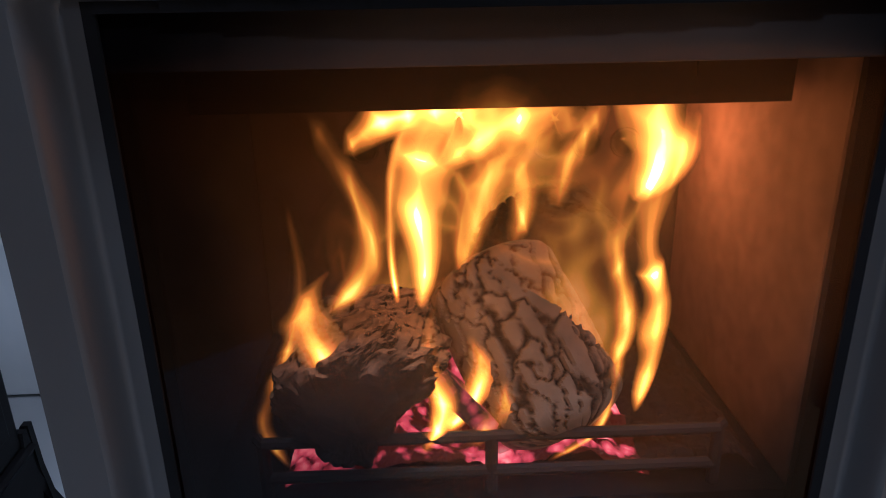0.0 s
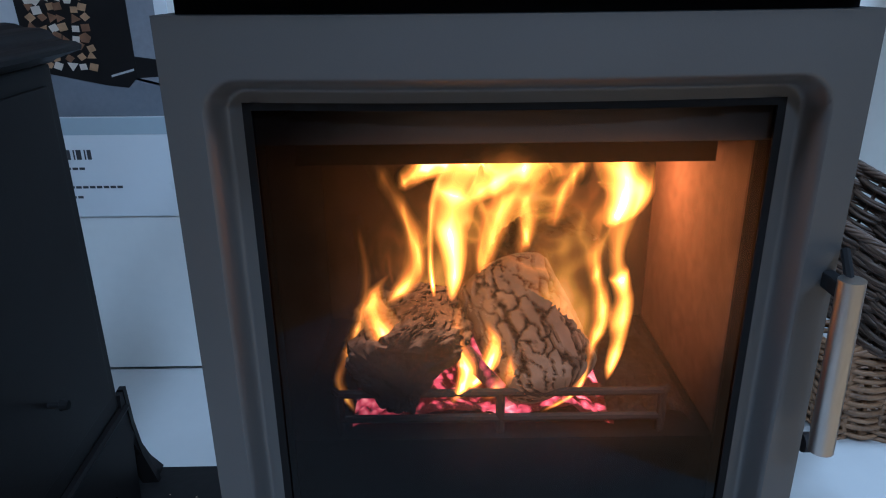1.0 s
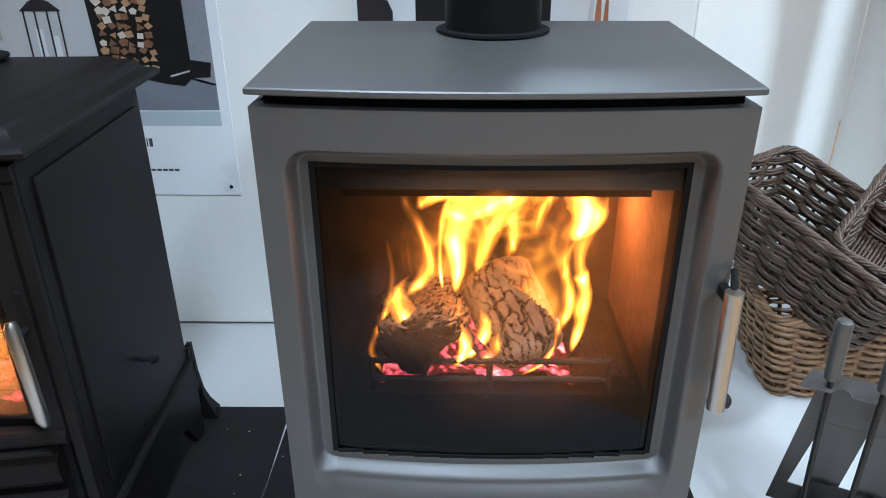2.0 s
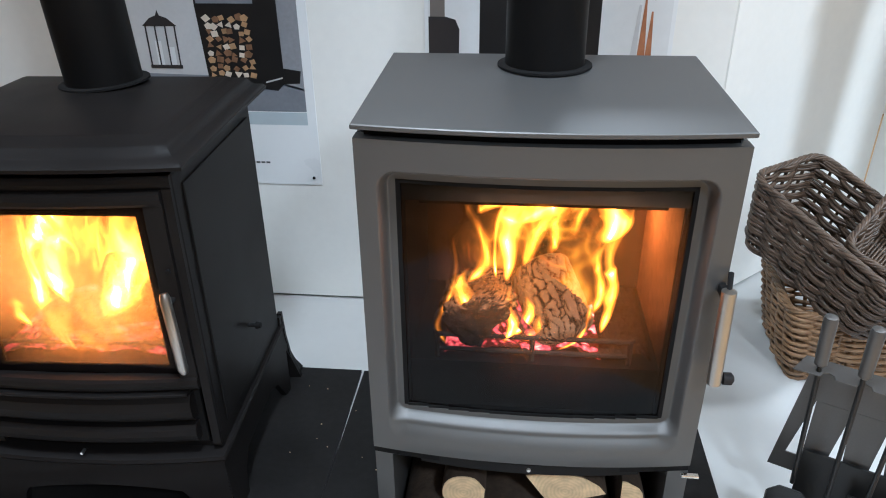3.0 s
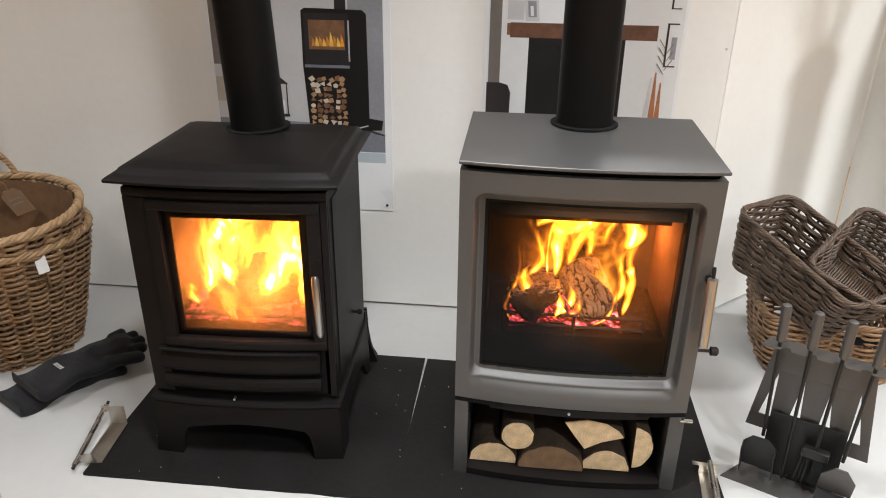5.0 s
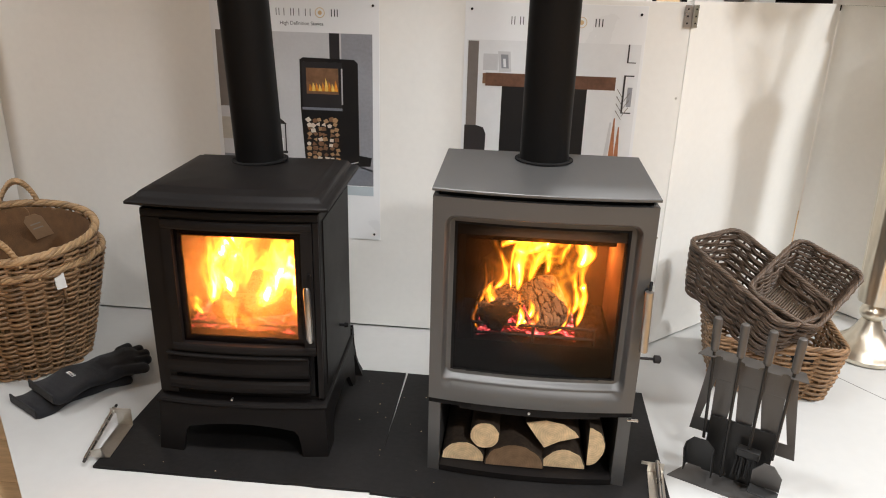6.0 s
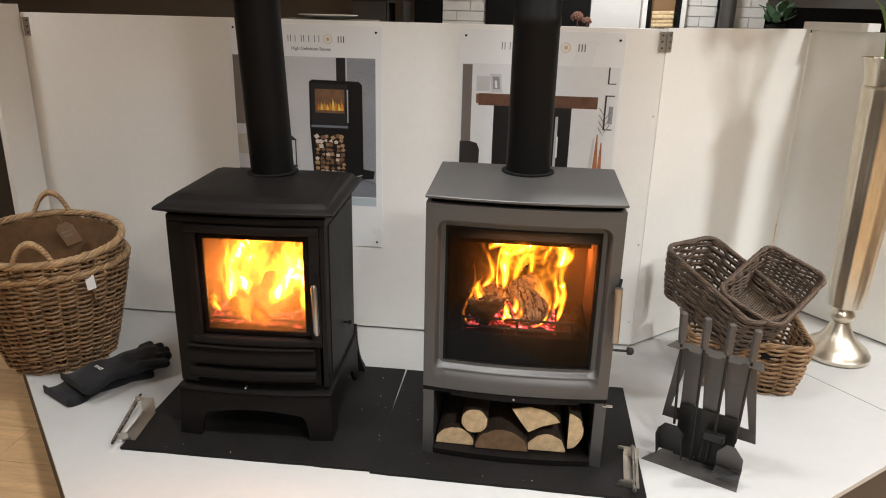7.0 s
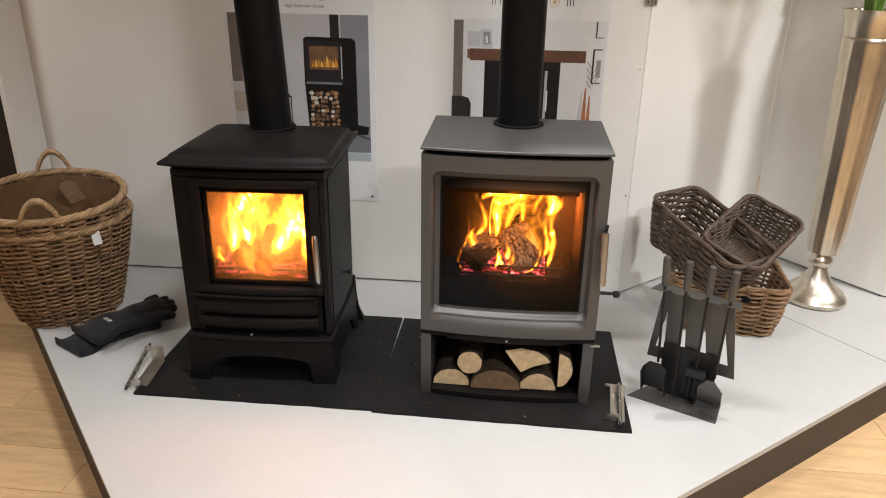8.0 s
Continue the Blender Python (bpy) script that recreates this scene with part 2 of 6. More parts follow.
GREY_STEEL = pbr("grey_stove_paint", (0.105, 0.103, 0.101), 0.50, 0.55, 0.06, 3, 900, 0.05)
BLACK_PAINT = pbr("black_stove_paint", (0.0090, 0.0078, 0.0075), 0.50, 0.0, 0.25, 6, 500, 0.12, spec=0.12)
FLUE_BLACK = pbr("black_flue_paint", (0.0055, 0.005, 0.0048), 0.5, 0.0, 0.2, 5, 400, 0.08, spec=0.12)
# One black for sooty parts, plain black parts and painted shade in gaps.
SOOT_SHADE_BLACK = pbr("soot_and_shade_black", (0.008, 0.0075, 0.0075), 0.9, 0.0, 0.3, 14, 90, 0.1, spec=0.15)
SOOTY_BRICK = pbr("sooted_fire_brick", (0.025, 0.018, 0.014), 0.95, 0.0, 0.5, 9, 80, 0.4)
# Side bricks: sooty left darkened as shade, right paled by the flame's glow.
SHADED_BRICK = pbr("shaded_dark_fire_brick", (0.010, 0.008, 0.007), 0.9, 0.0, 0.5, 7, 60, 0.3)
LIT_BRICK = pbr("firelit_buff_brown_brick", (0.22, 0.145, 0.095), 0.9, 0.0, 0.5, 7, 60, 0.3)
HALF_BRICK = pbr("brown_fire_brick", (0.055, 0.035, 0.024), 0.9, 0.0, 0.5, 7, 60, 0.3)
DARK_STEEL = pbr("dark_hot_steel", (0.025, 0.022, 0.022), 0.7, 0.3, 0.3, 12, 120, 0.2)
LINER_PLATE = pbr("smooth_black_plate", (0.012, 0.011, 0.012), 0.9, 0.0, 0.15, 5, 25, 0.0, spec=0.05)
AIR_PLATE = pbr("warm_grey_steel_plate", (0.075, 0.075, 0.075), 0.6, 0.2, 0.15, 8, 200, 0.08)
CHROME = pbr("brushed_steel", (0.62, 0.60, 0.57), 0.28, 1.0, 0.1, 20, 300, 0.1, (1, 1, 0.1))
HANDLE_STEEL = pbr("satin_steel", (0.40, 0.385, 0.36), 0.38, 1.0, 0.1, 20, 300, 0.1, (1, 1, 0.1))
SILVER = pbr("tarnished_silver", (0.66, 0.61, 0.51), 0.34, 1.0, 0.22, 7, 60, 0.12, (1, 1, 0.35))
SLATE = pbr("black_slate", (0.0105, 0.0097, 0.0095), 0.5, 0.0, 0.5, 5, 60, 0.25, spec=0.15)
WHITE_PAINT = pbr("white_painted_board", (0.83, 0.82, 0.785), 0.45, 0.0, 0.04, 2.5, 40, 0.05)
WHITE_BASE = pbr("white_platform_board", (0.50, 0.50, 0.49), 0.6, 0.0, 0.05, 3, 30, 0.04)
RISER_BROWN = pbr("dark_brown_riser", (0.045, 0.035, 0.028), 0.6, 0.0, 0.2, 5, 80, 0.1)
OAK = pbr("light_oak_plank", (0.50, 0.33, 0.17), 0.45, 0.0, 0.35, 3.5, 30, 0.08, (1, 9, 1), piece=0.35)
WICKER_TAN = pbr("tan_willow", (0.165, 0.100, 0.050), 0.5, 0.0, 0.8, 26, 200, 0.25, island=0.5)
WICKER_RIM = pbr("pale_tan_willow", (0.29, 0.19, 0.098), 0.48, 0.0, 0.6, 26, 200, 0.25, island=0.5)
WICKER_DARK = pbr("grey_brown_willow", (0.052, 0.034, 0.022), 0.40, 0.0, 0.9, 26, 200, 0.25, island=0.6)
WICKER_MID = pbr("brown_willow", (0.17, 0.10, 0.048), 0.45, 0.0, 0.7, 26, 200, 0.25, island=0.5)
LINER = pbr("brown_sacking", (0.14, 0.075, 0.032), 0.95, 0.0, 0.3, 30, 300, 0.5)
TAG_WHITE = pbr("white_card", (0.8, 0.8, 0.78), 0.7, 0.0, 0.04, 20, 80, 0.03)
TAG_BROWN = pbr("brown_card", (0.40, 0.27, 0.16), 0.75, 0.0, 0.1, 30, 90, 0.05)
FABRIC = pbr("black_heat_fabric", (0.008, 0.008, 0.010), 0.95, 0.0, 0.35, 18, 700, 0.6, sheen=0.08)
TOOL_GREY = pbr("dark_grey_tool_steel", (0.105, 0.099, 0.094), 0.42, 0.5, 0.12, 8, 300, 0.08)
TOOL_BLACK = pbr("black_tool_paint", (0.009, 0.0085, 0.008), 0.5, 0.0, 0.2, 10, 200, 0.1)
BRISTLE = pbr("black_bristle", (0.012, 0.012, 0.012), 0.9, 0.0, 0.3, 60, 400, 0.6)
BARK = pbr("brown_bark", (0.045, 0.030, 0.019), 0.95, 0.0, 0.5, 22, 90, 0.7)
LOG_PALE = log_end_material("pale_sawn_wood", (0.90, 0.68, 0.40))
LOG_BROWN = log_end_material("brown_sawn_wood", (0.24, 0.15, 0.08))
CHAR_PALE = char_material("ashy_charred_bark", (0.42, 0.30, 0.21), (0.022, 0.012, 0.008))
CHAR_DARK = char_material("black_charred_wood", (0.012, 0.009, 0.007), (0.006, 0.005, 0.004))
CHAR_ASHY = char_material("black_wood_ashy_top", (0.010, 0.0075, 0.006), (0.005, 0.004, 0.003), (0.32, 0.20, 0.12))
# Dim flame, also spread as wide glowing sheets that add amber haze.
FLAME_HAZE = flame_material("amber_flame_and_haze", 2.6, (1.0, 0.30, 0.04, 1))
FLAME = flame_material("yellow_flame", 9.0, (1.0, 0.62, 0.05, 1))
FLAME_HOT = flame_material("bright_flame", 21.0, (1.0, 0.63, 0.12, 1))
FLAME_WHITE = flame_material("white_hot_flame", 58.0, (1.0, 0.68, 0.34, 1))
EMBER = ember_material("red_embers", 6.5)
EMBER_LOW = ember_material("dim_red_embers", 2.2)
EMBER_FACE = ember_material("glowing_split_face", 2.5)
# Rim tints mix soot with painted dimness at the firebox edges.
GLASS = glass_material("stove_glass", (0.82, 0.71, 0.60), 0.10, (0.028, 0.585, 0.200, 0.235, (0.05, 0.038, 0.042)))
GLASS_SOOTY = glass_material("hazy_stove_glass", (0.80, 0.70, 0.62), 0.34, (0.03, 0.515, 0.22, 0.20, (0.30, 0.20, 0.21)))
PRINT_WHITE = pbr("poster_paper", (0.80, 0.81, 0.82), 0.3, 0.0, 0.02, 4, 60, 0.02)
WALL_GREY = pbr("showroom_wall", (0.30, 0.28, 0.26), 0.8, 0.0, 0.06, 2, 40, 0.05)
CEIL_WHITE = pbr("ceiling_paint", (0.7, 0.69, 0.67), 0.8, 0.0, 0.04, 2, 40, 0.05)
BRICK_WHITE = pbr("white_painted_brick", (0.72, 0.71, 0.68), 0.7, 0.0, 0.08, 12, 90, 0.2, piece=0.15)
STEM = pbr("green_stem", (0.16, 0.28, 0.05), 0.5, 0.0, 0.3, 20, 90, 0.1)
LEAF = pbr("dark_green_leaf", (0.03, 0.075, 0.03), 0.5, 0.0, 0.4, 20, 90, 0.1)
CONE_BROWN = pbr("dried_flower_head", (0.13, 0.06, 0.04), 0.9, 0.0, 0.4, 40, 90, 0.3)
LAMP_GLOW = glow_material("downlight_glow", (1.0, 0.9, 0.78), 12)


def ink(name, color, vary=0.08, scale=30):
    return pbr(name, color, 0.32, 0.0, vary, scale, 90, 0.02)


INK = {
    "white": ink("print_white", (0.72, 0.73, 0.74), 0.03), "pale": ink("print_pale_grey", (0.55, 0.55, 0.56), 0.08, 5),
    "grey": ink("print_grey", (0.27, 0.275, 0.30), 0.25, 4), "floor": ink("print_floor_grey", (0.20, 0.21, 0.24), 0.2, 6),
    "black": ink("print_black", (0.015, 0.014, 0.014)), "soft_black": ink("print_soft_black", (0.03, 0.028, 0.03)),
    "blue": ink("print_blue_grey", (0.46, 0.52, 0.56), 0.03), "taupe": ink("print_taupe", (0.17, 0.15, 0.135), 0.1),
    "beam": ink("print_beam_brown", (0.13, 0.065, 0.04), 0.4, 25), "orange": ink("print_orange", (0.75, 0.25, 0.03), 0.6, 40),
    "yellow": ink("print_yellow", (0.9, 0.55, 0.12), 0.3, 40), "wood_a": ink("print_wood_tan", (0.40, 0.25, 0.13), 0.4),
    "wood_b": ink("print_wood_brown", (0.20, 0.11, 0.06), 0.4), "wood_c": ink("print_wood_cream", (0.66, 0.58, 0.48), 0.1),
    "copper": ink("print_copper", (0.36, 0.15, 0.07), 0.4), "steel": ink("print_steel", (0.45, 0.45, 0.46)), "beige": ink("print_beige", (0.42, 0.38, 0.32), 0.1),
    "text": ink("print_text_grey", (0.06, 0.06, 0.065)), "gold": ink("print_gold", (0.62, 0.45, 0.24)),
}


# ---- builders ----
def part(name, bm, material, parent=None, label="", smooth=False):
    me = bpy.data.meshes.new(name)
    bmesh.ops.recalc_face_normals(bm, faces=bm.faces)
    bm.to_mesh(me)
    bm.free()
    me.materials.append(material)
    if smooth:
        for p in me.polygons:
            p.use_smooth = True
        me.set_sharp_from_angle(angle=radians(38))
    ob = new(name, me)
    ob.parent = parent
    if label:
        tagged(ob, label)
    return ob


def thing(name, m, label, category, group="", kind=""):
    ob = new(name)
    ob.empty_display_size = 0.05
    ob.matrix_basis = m
    return tagged(ob, label, category, group, kind)


def box(bm, x0, x1, y0, y1, z0, z1, bevel=0.0, m=None):
    r = bmesh.ops.create_cube(bm, size=1)
    t = Matrix.Translation(((x0 + x1) / 2, (y0 + y1) / 2, (z0 + z1) / 2)) @ Matrix.Diagonal((x1 - x0, y1 - y0, z1 - z0, 1))
    bmesh.ops.transform(bm, matrix=(m @ t) if m else t, verts=r["verts"])
    if bevel:
        edges = list({e for v in r["verts"] for e in v.link_edges})
        bmesh.ops.bevel(bm, geom=edges, offset=bevel, segments=2, affect="EDGES", profile=0.6)
    return bm


def cuboid(x0, x1, y0, y1, z0, z1, bevel=0.0, m=None):
    return box(bmesh.new(), x0, x1, y0, y1, z0, z1, bevel, m)


def loft(bm, rings, caps=(True, True)):
    """Join rings of equally many points by faces."""
    vs = [[bm.verts.new(p) for p in ring] for ring in rings]
    k = len(vs[0])
    for a, b in zip(vs, vs[1:]):
        for i in range(k):
            bm.faces.new((a[i], a[(i + 1) % k], b[(i + 1) % k], b[i]))
    if caps[0]:
        bm.faces.new(vs[0][::-1])
    if caps[1]:
        bm.faces.new(vs[-1])
    return bm


def lathe(bm, profile, k=40, at=(0, 0, 0)):
    rings = [[(at[0] + r * math.cos(2 * math.pi * i / k), at[1] + r * math.sin(2 * math.pi * i / k), at[2] + z) for i in range(k)] for r, z in profile]
    return loft(bm, rings)


def tube(bm, pts, r, k=8, caps=True):
    """A round bar along points; r is a number or one radius a point."""
    pts = [Vector(p) for p in pts]
    rings, side = [], None
    for i, p in enumerate(pts):
        d = (pts[min(i + 1, len(pts) - 1)] - pts[max(i - 1, 0)]).normalized()
        if side is None:
            side = d.orthogonal().normalized()
        side = (side - d * side.dot(d)).normalized()
        up = d.cross(side)
        rad = r[i] if isinstance(r, (list, tuple)) else r
        rings.append([p + rad * (math.cos(2 * math.pi * j / k) * side + math.sin(2 * math.pi * j / k) * up) for j in range(k)])
    return loft(bm, rings, (caps, caps))


def bowed(x, y0, y1, bow, grow=0.0, k=14):
    """A plan outline with straight sides and back and a front that bulges by bow."""
    pts = [((x + grow) * (2 * i / k - 1), y0 - grow - bow * (1 - (2 * i / k - 1) ** 2)) for i in range(k + 1)]
    return pts + [(x + grow, y1 + grow), (-x - grow, y1 + grow)]


def slab(bm, outlines):
    """Loft plan outlines given as (outline, z)."""
    return loft(bm, [[(x, y, z) for x, y in o] for o, z in outlines])


def sheet(bm, outline, t, m):
    """A plate cut to an outline in its own x-z plane, t thick along y."""
    return loft(bm, [[m @ Vector((x, 0, z)) for x, z in outline], [m @ Vector((x, t, z)) for x, z in outline]])


def frame_bm(x0, x1, z0, z1, w, y0, y1, bevel=0.0):
    """Four mitreless bars round an opening."""
    bm = bmesh.new()
    for a in ((x0, x0 + w, z0, z1), (x1 - w, x1, z0, z1), (x0 + w, x1 - w, z0, z0 + w), (x0 + w, x1 - w, z1 - w, z1)):
        box(bm, a[0], a[1], y0, y1, a[2], a[3], bevel)
    return bm


def arc(cx, cz, r, a0, a1, k=8):
    return [(cx + r * math.cos(radians(a0 + (a1 - a0) * i / k)), cz + r * math.sin(radians(a0 + (a1 - a0) * i / k))) for i in range(k + 1)]


# ---- the setting ----
def structure(name, bm, material, label, category, smooth=False):
    return tagged(part(name, bm, material, None, "", smooth), label, category, kind="structure")


floor = structure("floor", cuboid(-6, 6, -5.5, 7, FLOOR_Z - 0.1, FLOOR_Z - 0.012), OAK, "light oak laminate floor in long planks", "floor")
structure("ceiling", cuboid(-6, 6, -5.5, 7, CEIL_Z, CEIL_Z + 0.1), CEIL_WHITE, "plain white showroom ceiling", "ceiling")
structure("wall_south", cuboid(-6, 6, -5.6, -5.5, FLOOR_Z, CEIL_Z), WALL_GREY, "plain taupe showroom wall", "wall")
structure("wall_west", cuboid(-6.1, -6, -5.5, 7, FLOOR_Z, CEIL_Z), WALL_GREY, "plain taupe showroom wall", "wall")
structure("wall_east", cuboid(6, 6.1, -5.5, 7, FLOOR_Z, CEIL_Z), WALL_GREY, "plain taupe showroom wall", "wall")
structure("wall_north", cuboid(-6, 6, 5.0, 5.1, FLOOR_Z, CEIL_Z), WALL_GREY, "plain taupe showroom wall", "wall")

# Unseen fittings added to go with the lamps above.
for at, power, beam in SPOTS:
    lt = thing("unseen_ceiling_downlight", Matrix.Translation((at[0], at[1], CEIL_Z)), "assumed round white recessed ceiling downlight, lit, out of view", "ceiling light", "showroom downlights")
    bm = lathe(bmesh.new(), [(0.10, 0.0), (0.10, -0.008), (0.085, -0.012), (0.082, -0.004)], 24)
    part("trim_ring", bm, WHITE_PAINT, lt)
    part("diffuser", lathe(bmesh.new(), [(0.08, -0.004), (0.08, -0.007)], 24), LAMP_GLOW, lt, "glowing warm diffuser")

# display platform, a square board set cornerwise
PLAT = [(-0.47, -1.15), (2.25, 1.06), (2.25, 1.75), (-2.5, 1.75), (-2.5, 1.07)]
plat = thing("display_platform", Matrix.Identity(4), "low white display platform with a dark brown riser", "platform", kind="structure")


def inset(poly, d):
    c = Vector((0, 0.6))
    return [tuple(Vector(p) + (c - Vector(p)).normalized() * d) for p in poly]


top = slab(bmesh.new(), [(PLAT, BOARD_Z - 0.018), (PLAT, BOARD_Z)])
part("top_board", top, WHITE_BASE, plat)
ins = inset(PLAT, 0.006)
part("riser", slab(bmesh.new(), [(ins, FLOOR_Z), (ins, BOARD_Z - 0.018)]), RISER_BROWN, plat, "dark brown riser under the board")
seam = bmesh.new()
part("board_joint", sheet(seam, [(-0.9, 0), (0.19, 0), (0.19, 0.0006), (-0.9, 0.0006)], 0.0016, pose(1.30, 0.50, BOARD_Z, 0, 0, -52.5)), RISER_BROWN, plat, "fine joint between two boards")
structure("neighbour_plinth", cuboid(1.75, 3.0, -0.2, 0.45, FLOOR_Z, 0.0, 0.004), RISER_BROWN, "dark brown low display plinth", "plinth")

# folding screen
SCREEN_Y, SCREEN_TOP = 0.872, 1.238
FOLD1, FOLD2, FOLD3 = (0.468, SCREEN_Y), (1.185, 1.53), (1.60, 0.985)


def screen_panel(name, a, b, label, thick=0.02, z1=SCREEN_TOP):
    d = Vector((b[0] - a[0], b[1] - a[1]))
    ang = math.degrees(math.atan2(d.y, d.x))
    t = thing(name, pose(a[0], a[1], BOARD_Z, 0, 0, ang), label, "screen panel", "white folding screen", "structure")
    part("board", cuboid(0.003, d.length - 0.003, 0, thick, 0.008, z1 - BOARD_Z, 0.0015), WHITE_PAINT, t)
    # Dark strip added so the gap under the board reads as shade.
    part("gap_shade_strip", cuboid(0.0, d.length, thick + 0.0005, thick + 0.006, 0.0002, 0.05), RISER_BROWN, t, "dark strip behind the board that paints its bottom gap")
    return t


pan_a = screen_panel("wall_back", (-2.03, SCREEN_Y), FOLD1, "white painted back panel of a folding screen")
# Dark brown tube put in as the shade inside the fold.
tagged(part("fold_gap", tube(bmesh.new(), [(FOLD1[0] + 0.003, FOLD1[1] + 0.012, BOARD_Z + 0.004), (FOLD1[0] + 0.003, FOLD1[1] + 0.012, SCREEN_TOP - 0.004)], 0.006, 8), RISER_BROWN), "dark shadow gap strip at the screen fold", "trim", kind="structure")
pan_b = screen_panel("wall_fold", FOLD1, FOLD2, "white painted screen panel folded back", 0.02, SCREEN_TOP + 0.004)
pan_c = screen_panel("wall_return", FOLD2, FOLD3, "white painted screen panel folded forward")
pan_d = screen_panel("wall_end", (FOLD3[0] + 0.004, FOLD3[1]), (2.45, 1.62), "white painted end panel of the screen")
pan_e = screen_panel("wall_left_return", (-2.058, 0.742), (-2.004, SCREEN_Y - 0.004), "short white end panel turned forward", 0.035, SCREEN_TOP + 0.03)
cap = cuboid(-0.02, 0.26, -0.03, 0.06, SCREEN_TOP - BOARD_Z + 0.001, SCREEN_TOP - BOARD_Z + 0.034, 0.003)
part("cap_rail", cap, WHITE_PAINT, pan_c, "thick white cap on the fold")


def hinge(x, y, z, ang):
    h = thing("butt_hinge", pose(x, y, z, 0, 0, ang), "small brushed steel butt hinge on the screen fold", "hinge", "screen hinges")
    for s in (-1, 1):
        bm = cuboid(min(s * 0.003, s * 0.026), max(s * 0.003, s * 0.026), -0.0025, -0.0005, -0.035, 0.035, 0.0006)
        leaf = part("leaf", bm, CHROME, h)
        leaf.rotation_euler.z = radians(20 * s)
        for k in (-0.022, 0.0, 0.022):
            sc = bmesh.new()
            tube(sc, [(s * 0.015, -0.0025, k), (s * 0.015, -0.0042, k)], [0.0035, 0.0025], 8)
            part("screw", sc, DARK_STEEL, leaf)
    bm = bmesh.new()
    tube(bm, [(0, -0.004, -0.035), (0, -0.004, 0.035)], 0.004, 8)
    part("knuckle", bm, CHROME, h)


hinge(FOLD1[0], FOLD1[1] - 0.004, 1.195, 20)
hinge(-1.998, SCREEN_Y - 0.006, 1.185, 0)
for x, z in ((0.462, 0.93), (0.463, 0.43), (0.461, 0.1)):
    sc = bmesh.new()
    tube(sc, [(x - 0.01, SCREEN_Y, z), (x - 0.01, SCREEN_Y - 0.002, z)], [0.004, 0.003], 8)
    tagged(part("screw_head", sc, CHROME), "tiny steel screw head in the screen", "screw", "screen screws")

# slate hearth, two slabs with a joint
SL = [(-1.185, -0.406, -0.105), (-0.4038, 0.392, -0.117)]
hearth = thing("slate_hearth", Matrix.Identity(4), "black riven slate hearth in two slabs, dusty", "hearth")


def slate(x0, x1, y0, y1, ang):
    bm = bmesh.new()
    nx, ny = 26, 20
    vs = {}
    for i in range(nx + 1):
        for j in range(ny + 1):
            x, y = x0 + (x1 - x0) * i / nx, y0 + (y1 - y0) * j / ny
            rim = i in (0, nx) or j in (0, ny)
            chip = abs(noise.noise((x * 9, y * 9, 2))) * 0.006 if j == 0 else 0
            vs[i, j] = bm.verts.new((x, y + chip, -0.0012 if rim else 0.0006 * noise.noise((x * 14, y * 14, 0))))
    for i in range(nx):
        for j in range(ny):
            bm.faces.new((vs[i, j], vs[i + 1, j], vs[i + 1, j + 1], vs[i, j + 1]))
    ext = bmesh.ops.extrude_edge_only(bm, edges=[e for e in bm.edges if e.is_boundary])
    for v in ext["geom"]:
        if isinstance(v, bmesh.types.BMVert):
            v.co.z = BOARD_Z + 0.0005
    bmesh.ops.rotate(bm, verts=bm.verts, cent=((x0 + x1) / 2, (y0 + y1) / 2, 0), matrix=Matrix.Rotation(radians(ang), 3, "Z"))
    return bm


part("slab", slate(SL[0][0], SL[0][1], -0.108, 0.515, 0.4), SLATE, hearth, smooth=True)
part("slab", slate(SL[1][0], SL[1][1], -0.118, 0.512, -0.6), SLATE, hearth, smooth=True)
chips = bmesh.new()
for i in range(24):
    x = random.uniform(-1.1, 0.3)
    y = random.choice([random.uniform(-0.1, 0.0), random.uniform(0.0, 0.45)])
    if i < 12:
        x = random.uniform(-0.53, -0.3)
        y = random.uniform(-0.08, 0.45)
    s = random.uniform(0.0006, 0.0016)
    r = bmesh.ops.create_icosphere(chips, subdivisions=1, radius=s)
    bmesh.ops.transform(chips, matrix=Matrix.Translation((x, y, s * 0.6 + 0.0008)) @ Matrix.Diagonal((1.4, 1, 0.7, 1)), verts=r["verts"])
tagged(part("wood_crumbs", chips, LOG_PALE), "pale wood crumbs scattered over the slate", "debris", kind="stuff")


